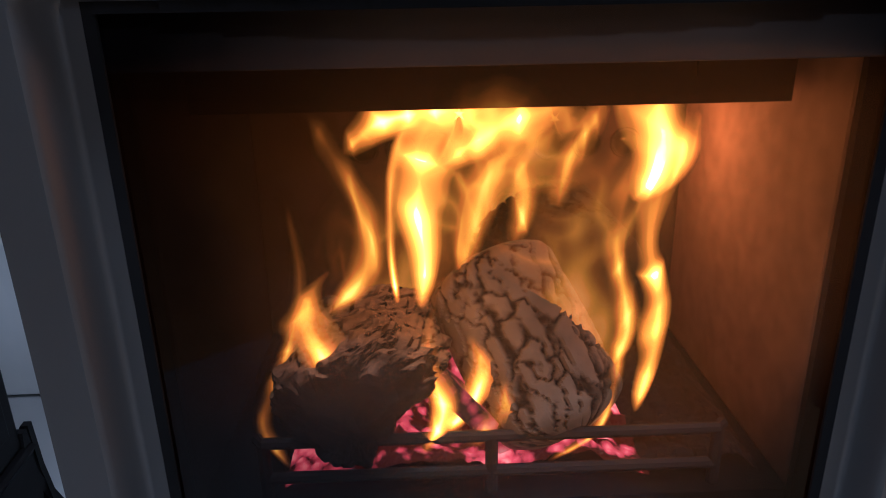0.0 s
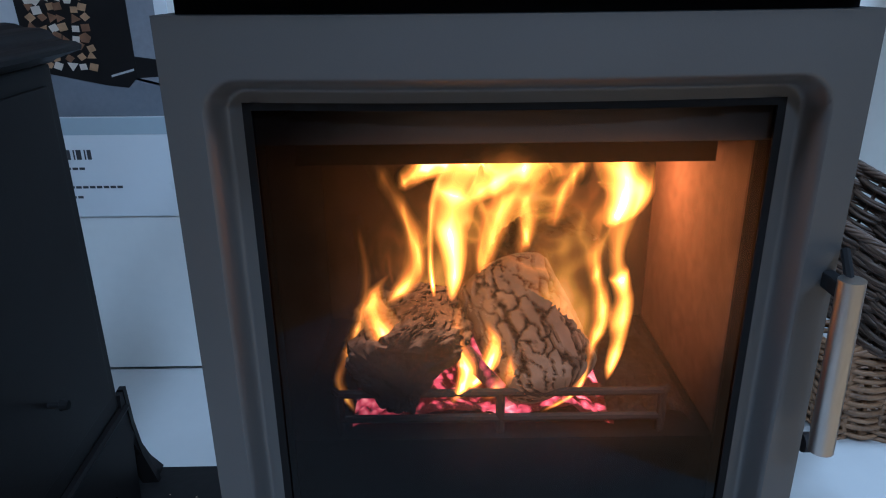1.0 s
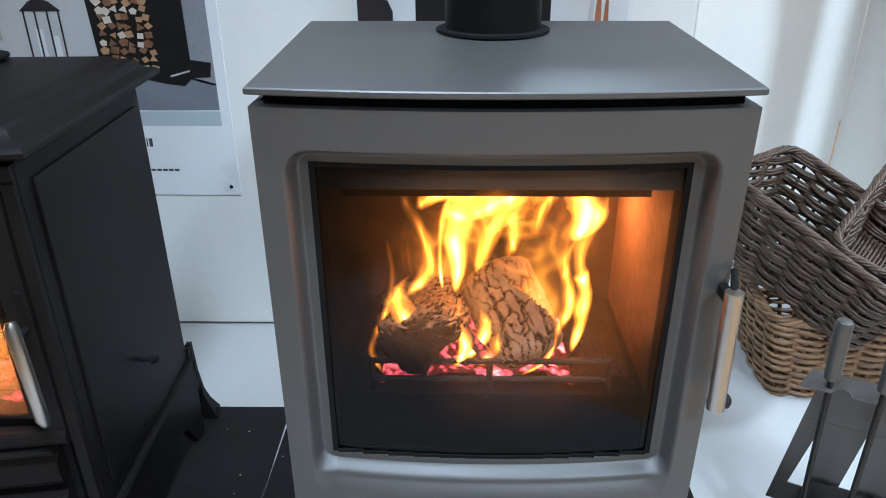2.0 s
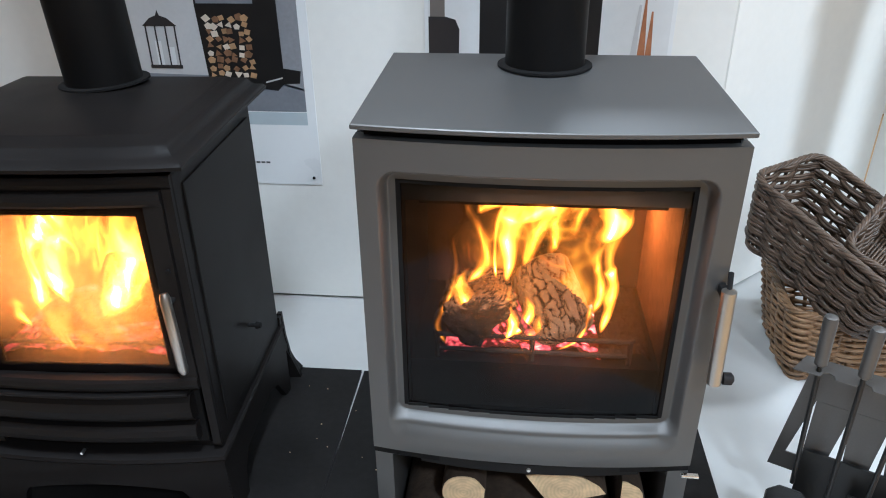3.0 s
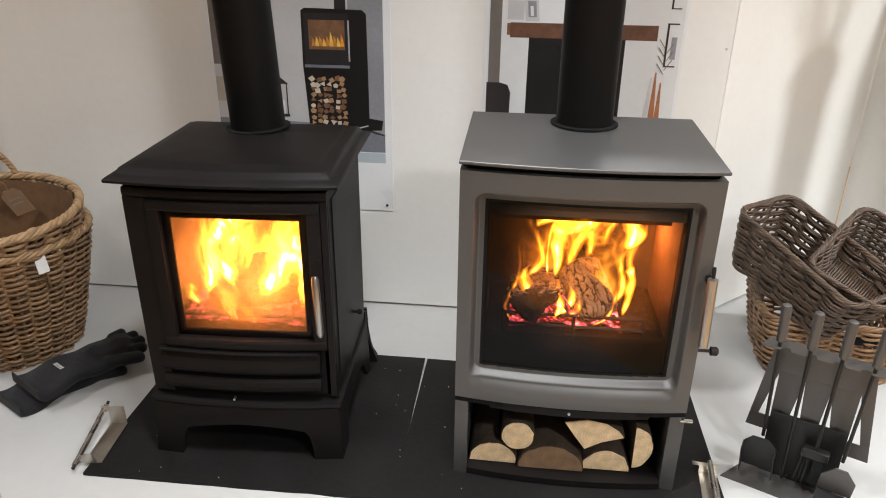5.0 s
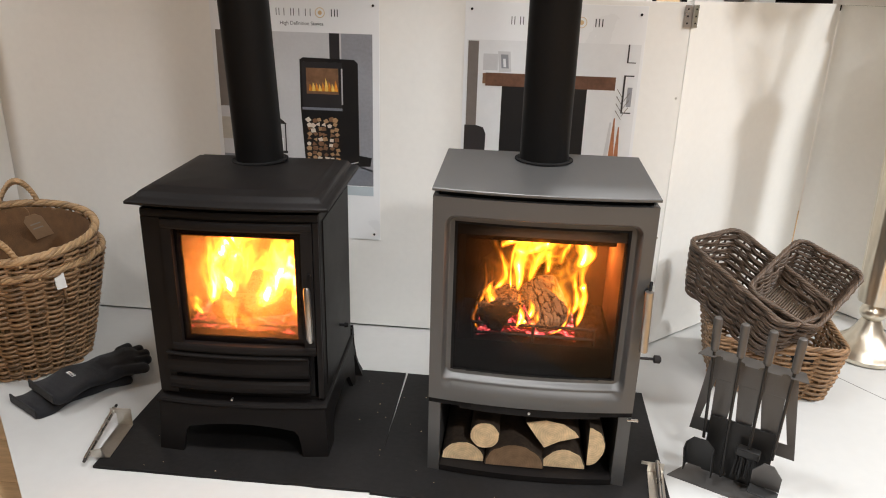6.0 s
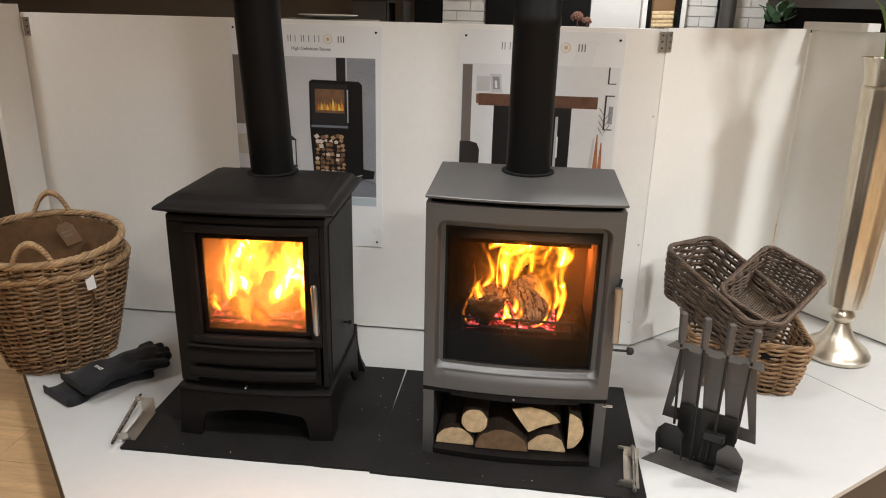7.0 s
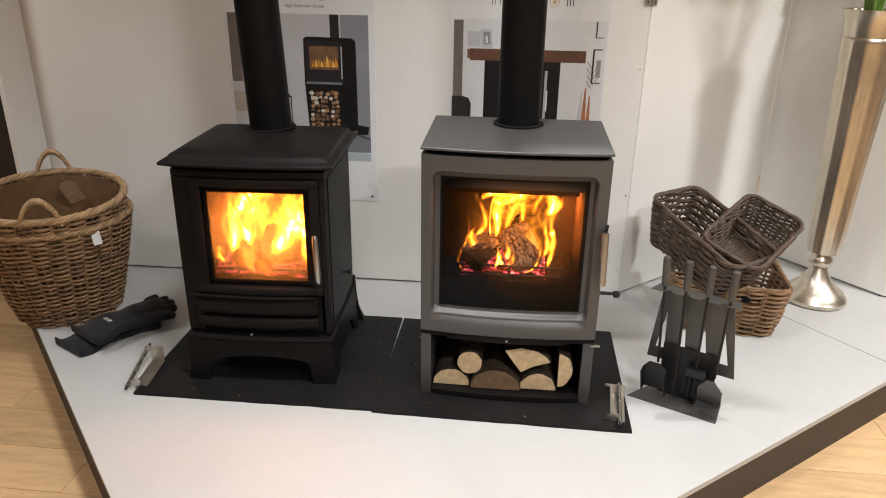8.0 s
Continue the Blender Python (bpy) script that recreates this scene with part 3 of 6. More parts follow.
# ---- fire ----
def flame(parent, x, y, z, h, w, lean=0.0, sway=0.02, turn=0.0, hot=0, bulge=0.35, phase=0.0):
    """One tongue of flame: a curved sheet that tapers and sways upwards."""
    bm = bmesh.new()
    uv = bm.loops.layers.uv.new("UVMap")
    nu, nv = 8, 18
    grid = {}
    for j in range(nv + 1):
        v = j / nv
        half = w * 0.5 * (0.55 + bulge * math.sin(math.pi * min(1, v * 1.25)) + 0.25 * (1 - v))
        cx = lean * h * v ** 1.4 + sway * math.sin(v * 5.2 + phase)
        for i in range(nu + 1):
            u = i / nu * 2 - 1
            px = cx + half * u
            py = 0.45 * half * (u * u - 0.5) + 0.5 * sway * math.sin(v * 4 + phase * 1.7 + u)
            ca, sa = math.cos(turn), math.sin(turn)
            grid[i, j] = bm.verts.new((px * ca - py * sa, px * sa + py * ca, h * v))
    for i in range(nu):
        for j in range(nv):
            f = bm.faces.new((grid[i, j], grid[i + 1, j], grid[i + 1, j + 1], grid[i, j + 1]))
            for lp, (a, b) in zip(f.loops, ((i, j), (i + 1, j), (i + 1, j + 1), (i, j + 1))):
                lp[uv].uv = (a / nu, b / nv)
    ob = part("flame_tongue", bm, (FLAME, FLAME_HOT, FLAME_WHITE, FLAME_HAZE)[hot], parent, smooth=True)
    ob.location = (x, y, z)
    return ob


def flame_ribbon(parent, knots, hot=1, curl=0.3):
    """A flame that follows a path of (x, y, z, width), rounded between its knots."""
    P = [Vector(k) for k in knots]
    P = [P[0] * 2 - P[1]] + P + [P[-1] * 2 - P[-2]]
    path = []
    for a, b, c, d in zip(P, P[1:], P[2:], P[3:]):
        for q in range(8):
            t = q / 8
            path.append(0.5 * (2 * b + (c - a) * t + (2 * a - 5 * b + 4 * c - d) * t * t + (3 * b - a - 3 * c + d) * t ** 3))
    path.append(P[-2])
    bm = bmesh.new()
    uv = bm.loops.layers.uv.new("UVMap")
    nu, nv = 8, len(path) - 1
    o = path[0].xyz
    grid = {}
    for j, p in enumerate(path):
        d = path[min(j + 1, nv)].xyz - path[max(j - 1, 0)].xyz
        side = d.cross(Vector((0, 1, 0))).normalized()
        if side.x < 0:
            side = -side
        for i in range(nu + 1):
            u = i / nu * 2 - 1
            grid[i, j] = bm.verts.new(p.xyz - o + side * (u * p.w * 0.5) + Vector((0, curl * p.w * (u * u - 0.5), 0)))
    for i in range(nu):
        for j in range(nv):
            f = bm.faces.new((grid[i, j], grid[i + 1, j], grid[i + 1, j + 1], grid[i, j + 1]))
            for lp, (a, b) in zip(f.loops, ((i, j), (i + 1, j), (i + 1, j + 1), (i, j + 1))):
                lp[uv].uv = (a / nu, b / nv)
    ob = part("flame_tongue", bm, (FLAME, FLAME_HOT, FLAME_WHITE, FLAME_HAZE)[hot], parent, smooth=True)
    ob.location = o
    return ob


def ember_bed(x0, x1, y0, y1, z, h):
    bm = bmesh.new()
    nx, ny = 90, 60
    vs = {}
    for i in range(nx + 1):
        for j in range(ny + 1):
            x, y = x0 + (x1 - x0) * i / nx, y0 + (y1 - y0) * j / ny
            f = min(1, 5 * i / nx, 5 * (nx - i) / nx)
            d = noise.voronoi((x * 75, y * 75, 0))[0]
            vs[i, j] = bm.verts.new((x, y, z + h * f * (0.45 + 0.5 * noise.noise((x * 20, y * 20, 1))) + 0.008 * (d[1] - d[0]) + 0.004 * j / ny))
    for i in range(nx):
        for j in range(ny):
            bm.faces.new((vs[i, j], vs[i + 1, j], vs[i + 1, j + 1], vs[i, j + 1]))
    return bm


def burning_log(a, b, r, crack, seed, k=96, rows=70, cut=0.0):
    """A charred round between two points, its bark broken into chunks; cut flattens one side."""
    a, b = Vector(a), Vector(b)
    ax = (b - a).normalized()
    s = ax.cross(Vector((0, 0, 1))).normalized()
    u = s.cross(ax)
    bm = bmesh.new()
    lay = bm.verts.layers.float.new("crack")
    rings = []
    for j in range(rows + 1):
        t = j / rows
        ring = []
        for i in range(k):
            an = 2 * math.pi * i / k
            p = Vector((math.cos(an) * r, math.sin(an) * r, t * (b - a).length))
            q = Vector((p.x / 0.014, p.y / 0.014, p.z / 0.034 + seed))
            q += 0.45 * noise.noise_vector(p * 60) + 0.12 * noise.noise_vector(p * 220)
            d = noise.voronoi(q)[0]
            patchy = 0.5 + 0.5 * noise.noise((p.x * 28, p.y * 28, p.z * 28 + seed))
            e = min(1.0, (d[1] - d[0]) * (3.2 + 5.0 * patchy))
            rr = r * (1 + 0.06 * noise.noise((p.x * 25, p.y * 25, p.z * 15 + seed))) - crack * (1 - e) ** 2
            endf = math.sin(min(1, t * 7, (1 - t) * 7) * math.pi / 2) ** 0.6
            rr *= 0.30 + 0.70 * endf
            c = math.cos(an)
            x = max(rr * c, -r * (1 - cut)) if cut else rr * c
            v = bm.verts.new(a + ax * p.z + s * x + u * (rr * math.sin(an)))
            v[lay] = e
            ring.append(v)
        rings.append(ring)
    for p, q in zip(rings, rings[1:]):
        for i in range(k):
            bm.faces.new((p[i], p[(i + 1) % k], q[(i + 1) % k], q[i]))
    bm.faces.new(rings[0][::-1])
    bm.faces.new(rings[-1])
    return bm


# ---- wide grey stove ----
stove = thing("wood_stove", Matrix.Identity(4), "wide grey steel wood stove with lit fire, standing on slate", "stove", "lit display stoves")
BOW = 0.022
GX, GZ0, GZ1 = 0.214, 0.314, 0.726          # glass opening
OX, OZ0, OZ1, ORAD = 0.238, 0.258, 0.748, 0.030   # pressed border round it


def bow_y(x):
    return -BOW * (1 - (x / 0.27) ** 2)


top = slab(bmesh.new(), [(bowed(0.270, 0.0, 0.385, BOW, g, 24), z) for g, z in ((-0.0015, 0.805), (0, 0.8065), (0, 0.8115), (-0.0015, 0.813))])
for v in top.verts:
    v.co.z += 0.036 * max(0.0, v.co.y)          # the plate rises slightly to the back
part("top_plate", top, GREY_STEEL, stove, "flat grey top plate with a bowed front")
# Black slab stands in for the shade between body and top plate.
part("gap_shade_plate", slab(bmesh.new(), [(bowed(0.255, 0.02, 0.372, BOW, 0, 24), 0.792), (bowed(0.255, 0.02, 0.372, BOW, 0, 24), 0.8045)]), SOOT_SHADE_BLACK, stove, "black slab painting the shaded gap under the top plate")

door = bmesh.new()
xs = sorted({round(v, 5) for v in [-0.268 + 0.536 * i / 56 for i in range(57)] + [-GX, GX, -OX, OX] + [q * (OX + 0.003 - 0.0016 * k) for q in (-1, 1) for k in range(22)]})
zs = sorted({round(v, 5) for v in [0.233 + (0.792 - 0.233) * i / 60 for i in range(61)] + [GZ0, GZ1, OZ0, OZ1] + [OZ1 + 0.003 - 0.0016 * k for k in range(22)] + [OZ0 - 0.003 + 0.002 * k for k in range(28)]})


def border(x, z):
    """Depth pressed in from the bowed face."""
    cx, cz = max(0, abs(x) - (OX - ORAD)), max(0, abs(z - (OZ0 + OZ1) / 2) - ((OZ1 - OZ0) / 2 - ORAD))
    d = ORAD - math.hypot(cx, cz)
    wide = 0.013 if z > GZ0 - 0.004 else 0.013 + 0.034 * min(1, (GZ0 - z) / 0.02) * max(0.0, min(1.0, (OX - abs(x)) / 0.03))
    t = max(0.0, min(1.0, d / wide))
    flat = max(0.0, min(1.0, (GZ0 - z) / 0.02))
    return 0.027 * (t * t * (3 - 2 * t) * (1 - flat) + t * t * flat)


def lip(x, z):
    """The sill swells forward under the glass."""
    t = max(0.0, min(1.0, (0.306 - z) / 0.042))
    u = max(0.0, min(1.0, (z - 0.233) / 0.020))
    w = max(0.0, min(1.0, (0.262 - abs(x)) / 0.085))
    return 0.003 * t * t * (3 - 2 * t) * u * u * (3 - 2 * u) * w * w * (3 - 2 * w)


dv = {}
for i, x in enumerate(xs):
    for j, z in enumerate(zs):
        dv[i, j] = door.verts.new((x, bow_y(x) + 0.004 + border(x, z) - lip(x, z), z))
for i in range(len(xs) - 1):
    for j in range(len(zs) - 1):
        mx, mz = (xs[i] + xs[i + 1]) / 2, (zs[j] + zs[j + 1]) / 2
        if abs(mx) < GX and GZ0 < mz < GZ1:
            continue
        door.faces.new((dv[i, j], dv[i + 1, j], dv[i + 1, j + 1], dv[i, j + 1]))
ext = bmesh.ops.extrude_edge_only(door, edges=[e for e in door.edges if e.is_boundary])
for v in ext["geom"]:
    if isinstance(v, bmesh.types.BMVert):
        v.co.y = max(v.co.y + 0.006, 0.030 if abs(v.co.x) > GX + 0.004 or not GZ0 - 0.004 < v.co.z < GZ1 + 0.004 else v.co.y + 0.006)
door_ob = part("door", door, GREY_STEEL, stove, "grey pressed steel door with rounded border", smooth=True)
gasket = bmesh.new()
for x0, x1, z0, z1 in ((-GX, -GX + 0.007, GZ0, GZ1), (GX - 0.007, GX, GZ0, GZ1), (-GX + 0.007, GX - 0.007, GZ1 - 0.006, GZ1), (-GX + 0.007, GX - 0.007, GZ0, GZ0 + 0.005)):
    n_seg = 12
    for i in range(n_seg):
        a, b = x0 + (x1 - x0) * i / n_seg, x0 + (x1 - x0) * (i + 1) / n_seg
        box(gasket, a, b, bow_y((a + b) / 2) + 0.0315, bow_y((a + b) / 2) + 0.0338, z0, z1)
part("gasket", gasket, SOOT_SHADE_BLACK, door_ob, "black rope gasket round the glass")
pane = bmesh.new()
gx = [-GX + 2 * GX * i / 20 for i in range(21)]
front = [[pane.verts.new((x, bow_y(x) + 0.0342, z)) for x in gx] for z in (GZ0 - 0.005, GZ1 + 0.005)]
for i in range(20):
    pane.faces.new((front[0][i], front[0][i + 1], front[1][i + 1], front[1][i]))
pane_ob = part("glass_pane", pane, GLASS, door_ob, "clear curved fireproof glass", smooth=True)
pane_ob.visible_shadow = False

for s in (-1, 1):
    part("side_wall", cuboid(min(s * 0.262, s * 0.268), max(s * 0.262, s * 0.268), 0.0325, 0.375, 0.233, 0.792, 0.001), GREY_STEEL, stove)
part("back_wall", cuboid(-0.2615, 0.2615, 0.369, 0.375, 0.233, 0.804), GREY_STEEL, stove)
part("bottom_plate", cuboid(-0.2615, 0.2615, 0.0325, 0.3685, 0.233, 0.239), GREY_STEEL, stove)
fb = bmesh.new()
box(fb, -0.2615, 0.2615, 0.0325, 0.3685, 0.700, 0.706)
part("firebox_roof", fb, SOOT_SHADE_BLACK, stove)
part("rear_brick", cuboid(-0.205, 0.205, 0.305, 0.330, 0.395, 0.70, 0.003), HALF_BRICK, stove, "brown heat-stained rear fire brick, toned for the firelight")
# Firelight is painted in: right brick pale, sooty left brick dark.
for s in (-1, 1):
    part("side_brick", cuboid(min(s * 0.203, s * 0.226), max(s * 0.203, s * 0.226), 0.045, 0.305, 0.395, 0.70, 0.003), LIT_BRICK if s > 0 else SHADED_BRICK, stove, "brown heat-stained fire brick, toned for the firelight" if s > 0 else "sooty fire brick, darkened as the shaded side")
part("firebox_floor", cuboid(-0.226, 0.226, 0.045, 0.33, 0.380, 0.394), SOOT_SHADE_BLACK, stove)
fa = bmesh.new()
box(fa, -0.226, 0.226, 0.048, 0.054, 0.30, 0.380)
for s in (-1, 1):
    box(fa, min(s * 0.203, s * 0.262), max(s * 0.203, s * 0.262), 0.038, 0.044, 0.30, 0.70)
part("front_liner", fa, LINER_PLATE, stove, "black liner plate behind the glass")
part("air_wash_plate", cuboid(-0.2135, 0.2135, 0.0295, 0.0325, 0.690, 0.7255, 0.0008), AIR_PLATE, stove, "grey air-wash plate behind the glass")
bf = cuboid(-0.19, 0.192, 0.098, 0.30, 0.657, 0.664, 0.001)
box(bf, -0.19, 0.192, 0.094, 0.098, 0.657, 0.686)
box(bf, 0.128, 0.166, 0.091, 0.0935, 0.674, 0.684)
part("baffle", bf, SOOT_SHADE_BLACK, stove, "dark steel baffle plate")
for x in (-0.10, -0.065, -0.03, 0.005, 0.04, 0.075, 0.112, 0.148):
    ring = bmesh.new()
    tube(ring, [(x + 0.013 * math.cos(q * math.pi / 8), 0.303, 0.588 + 0.013 * math.sin(q * math.pi / 8)) for q in range(17)], 0.002, 6)
    part("air_hole", ring, SOOTY_BRICK, stove)
    part("air_hole", lathe(bmesh.new(), [(0.012, 0), (0.012, 0.001)], 16), SOOT_SHADE_BLACK, stove).matrix_basis = pose(x, 0.3045, 0.588, 90)

grate = bmesh.new()
tube(grate, [(-0.165, 0.062, 0.439), (-0.16, 0.056, 0.439), (0.155, 0.056, 0.439), (0.16, 0.062, 0.439)], 0.0042, 8)
part("retainer_bar", grate, DARK_STEEL, stove, "dark steel log retainer bar")
part("retainer_bar", tube(bmesh.new(), [(-0.16, 0.056, 0.4105), (0.155, 0.056, 0.4105)], 0.0042, 8), DARK_STEEL, stove)
for x in (-0.16, -0.003, 0.155):
    part("retainer_post", tube(bmesh.new(), [(x, 0.056, 0.394), (x, 0.056, 0.439)], 0.0045, 8), DARK_STEEL, stove)
part("ember_bed", ember_bed(-0.15, 0.112, 0.062, 0.30, 0.396, 0.032), EMBER, stove, "glowing red ember bed")


def split_log(outline, y0, y1, seed, k=72, rows=26):
    """A charred split log lying along y, its section given as corners (x, z)."""
    bm = bmesh.new()
    lay = bm.verts.layers.float.new("crack")
    m = len(outline)
    cx, cz = sum(p[0] for p in outline) / m, sum(p[1] for p in outline) / m
    rings = []
    for j in range(rows + 1):
        f = j / rows
        y = y0 + (y1 - y0) * f
        grow = 0.25 + 0.75 * math.sin(min(1.0, f * 5 + 0.03) * math.pi / 2) ** 0.6
        ring = []
        for i in range(k):
            a = i / k * m
            p, q, t = outline[int(a) % m], outline[(int(a) + 1) % m], a % 1
            x, z = p[0] + (q[0] - p[0]) * t, p[1] + (q[1] - p[1]) * t
            x, z = cx + (x - cx) * grow, cz + (z - cz) * grow
            d = noise.voronoi((x * 90, y * 45 + seed, z * 90))[0]
            e = min(1.0, (d[1] - d[0]) * 3)
            g = 1.0 * (1 + 0.09 * noise.noise((x * 50, y * 30, z * 50 + seed)) + 0.05 * noise.noise((x * 160, y * 110, z * 160 + seed))) - 0.06 * (1 - e) ** 2
            v = bm.verts.new((cx + (x - cx) * g + 0.004 * noise.noise((y * 20, seed, 1)), y + 0.010 * noise.noise((x * 45, z * 45, seed)) * (1 - f), cz + (z - cz) * g - 0.06 * (y - y0)))
            v[lay] = e
            ring.append(v)
        rings.append(ring)
    for p, q in zip(rings, rings[1:]):
        for i in range(k):
            bm.faces.new((p[i], p[(i + 1) % k], q[(i + 1) % k], q[i]))
    bm.faces.new(rings[0][::-1])
    bm.faces.new(rings[-1])
    return bm


part("ash_heap", ember_bed(0.105, 0.195, 0.066, 0.30, 0.393, 0.022), SOOTY_BRICK, stove, "dark grey ash heap")
part("burning_log", split_log([(-0.158, 0.468), (-0.148, 0.492), (-0.122, 0.510), (-0.075, 0.519), (-0.040, 0.508), (-0.030, 0.492), (-0.060, 0.458), (-0.080, 0.432), (-0.088, 0.417), (-0.108, 0.414), (-0.138, 0.436)], 0.040, 0.16, 4.0, 130, 60), CHAR_ASHY, stove, "blackened split log with ashy top")
part("burning_log", burning_log((0.058, 0.080, 0.420), (-0.002, 0.165, 0.528), 0.053, 0.005, 11.0, 150, 110), CHAR_PALE, stove, "ashy burning log with cracked bark")
part("burning_log", burning_log((0.072, 0.17, 0.485), (0.06, 0.295, 0.495), 0.072, 0.007, 21.0, 120, 80), CHAR_DARK, stove, "dark round log at the back")
part("glowing_face", cuboid(-0.012, 0.004, 0, 0.05, -0.052, 0.048, 0.003, pose(-0.014, 0.066, 0.455, 0, -38, 20)), EMBER_FACE, stove, "red glowing split face")
# The widest dim sheets add amber haze around the tongues.
for a in ((-0.05, 0.27, 0.44, 0.22, 0.20, 0.1, 0.02, 0.0, 3), (0.05, 0.28, 0.44, 0.22, 0.24, 0.0, 0.02, 0.0, 3), (0.08, 0.12, 0.44, 0.23, 0.20, 0.0, 0.02, 0.1, 3),
          (-0.025, 0.075, 0.432, 0.080, 0.032, 0.2, 0.010, 0.0, 1), (-0.012, 0.060, 0.430, 0.055, 0.030, 0.5, 0.006, 0.0, 0),
          (-0.128, 0.060, 0.49, 0.075, 0.042, 0.35, 0.012, 0.2, 1), (0.02, 0.088, 0.60, 0.085, 0.13, -0.1, 0.010, 0.0, 3)):
    flame(stove, *a[:8], hot=a[8], phase=a[0] * 40)
for hot, knots in (
        # tall bright tongue beside the brick
        (2, ((0.112, 0.11, 0.415, 0.012), (0.122, 0.115, 0.455, 0.022), (0.126, 0.12, 0.505, 0.030), (0.116, 0.125, 0.555, 0.028), (0.124, 0.13, 0.605, 0.046), (0.120, 0.14, 0.645, 0.060), (0.09, 0.16, 0.675, 0.05))),
        (0, ((0.098, 0.14, 0.43, 0.014), (0.112, 0.145, 0.48, 0.030), (0.100, 0.15, 0.545, 0.026), (0.110, 0.15, 0.60, 0.040), (0.13, 0.16, 0.66, 0.04))),
        # sheet rising between the logs and rolling out under the baffle
        (2, ((-0.050, 0.12, 0.505, 0.014), (-0.046, 0.125, 0.545, 0.030), (-0.050, 0.13, 0.590, 0.052), (-0.034, 0.14, 0.630, 0.062), (0.005, 0.15, 0.655, 0.060), (0.04, 0.16, 0.675, 0.05))),
        (0, ((-0.020, 0.13, 0.52, 0.016), (-0.012, 0.135, 0.565, 0.040), (0.006, 0.14, 0.610, 0.060), (0.045, 0.15, 0.640, 0.060), (0.085, 0.16, 0.655, 0.05))),
        (1, ((-0.105, 0.15, 0.615, 0.018), (-0.070, 0.15, 0.642, 0.040), (-0.015, 0.145, 0.648, 0.050), (0.045, 0.145, 0.640, 0.046), (0.10, 0.15, 0.648, 0.03))),
        (0, ((0.022, 0.16, 0.535, 0.018), (0.030, 0.16, 0.580, 0.034), (0.016, 0.16, 0.620, 0.040), (0.0, 0.17, 0.67, 0.04))),
        (0, ((0.064, 0.20, 0.55, 0.018), (0.070, 0.20, 0.595, 0.036), (0.090, 0.20, 0.630, 0.040), (0.10, 0.20, 0.67, 0.03))),
        # loose curls over the black log
        (0, ((-0.144, 0.07, 0.405, 0.010), (-0.162, 0.07, 0.448, 0.016), (-0.142, 0.08, 0.495, 0.018), (-0.132, 0.10, 0.545, 0.016), (-0.142, 0.12, 0.60, 0.012))),
        (0, ((-0.118, 0.09, 0.515, 0.016), (-0.088, 0.10, 0.545, 0.030), (-0.082, 0.11, 0.585, 0.036), (-0.105, 0.12, 0.625, 0.030), (-0.13, 0.13, 0.66, 0.02))),
        (1, ((-0.052, 0.055, 0.425, 0.012), (-0.036, 0.055, 0.462, 0.026), (-0.046, 0.06, 0.500, 0.022), (-0.040, 0.07, 0.545, 0.010))),
        (2, ((0.100, 0.12, 0.585, 0.02), (0.122, 0.125, 0.615, 0.06), (0.118, 0.13, 0.645, 0.07), (0.08, 0.14, 0.672, 0.05))),
        (2, ((-0.035, 0.13, 0.610, 0.02), (0.0, 0.13, 0.635, 0.05), (0.035, 0.13, 0.648, 0.05), (0.07, 0.14, 0.652, 0.02))),
        # fine lick along the foot of the bark log
        (0, ((0.034, 0.060, 0.412, 0.008), (0.072, 0.065, 0.436, 0.012), (0.088, 0.08, 0.480, 0.016), (0.086, 0.10, 0.54, 0.010))),
        (1, ((-0.066, 0.13, 0.50, 0.006), (-0.070, 0.13, 0.55, 0.010), (-0.066, 0.13, 0.61, 0.012), (-0.05, 0.14, 0.66, 0.01)))):
    flame_ribbon(stove, knots, hot)

# door handle, spindle and air control
hd = bmesh.new()
tube(hd, [(0.266, -0.030, 0.432), (0.262, -0.030, 0.592)], 0.0105, 16)
handle = part("door_handle", hd, HANDLE_STEEL, stove, "round brushed steel door handle", smooth=True)
part("handle_bracket", cuboid(0.256, 0.267, -0.024, 0.012, 0.572, 0.586, 0.002), SOOT_SHADE_BLACK, handle)
part("handle_bracket", tube(bmesh.new(), [(0.262, -0.03, 0.585), (0.27, 0.0, 0.605)], 0.004, 8), SOOT_SHADE_BLACK, handle)
kn = tube(bmesh.new(), [(0.268, 0.096, 0.347), (0.322, 0.096, 0.347)], 0.004, 8)
tube(kn, [(0.322, 0.096, 0.347), (0.324, 0.096, 0.347), (0.338, 0.096, 0.347), (0.342, 0.096, 0.347)], [0.006, 0.011, 0.011, 0.006], 14)
part("air_control_knob", kn, DARK_STEEL, stove, "small dark steel air control knob", smooth=True)

# log store below
for s in (-1, 1):
    x0, x1 = (s * 0.268, s * 0.236) if s < 0 else (0.236, 0.268)
    part("store_side", slab(bmesh.new(), [([(x0, 0.012), (x1, 0.006), (x1, 0.38), (x0, 0.38)], 0.0), ([(x0, 0.012), (x1, 0.006), (x1, 0.38), (x0, 0.38)], 0.216)]), GREY_STEEL, stove, "grey log store side")
part("store_back", cuboid(-0.236, 0.236, 0.36, 0.38, 0.0, 0.216), SOOT_SHADE_BLACK, stove)
part("store_floor", slab(bmesh.new(), [(bowed(0.2355, 0.006, 0.36, BOW * 0.8), 0.002), (bowed(0.2355, 0.006, 0.36, BOW * 0.8), 0.019)]), BLACK_PAINT, stove, "black bowed log store base")
part("store_top", slab(bmesh.new(), [(bowed(0.268, 0.010, 0.38, BOW), 0.2165), (bowed(0.268, 0.010, 0.38, BOW), 0.2325)]), SOOT_SHADE_BLACK, stove)
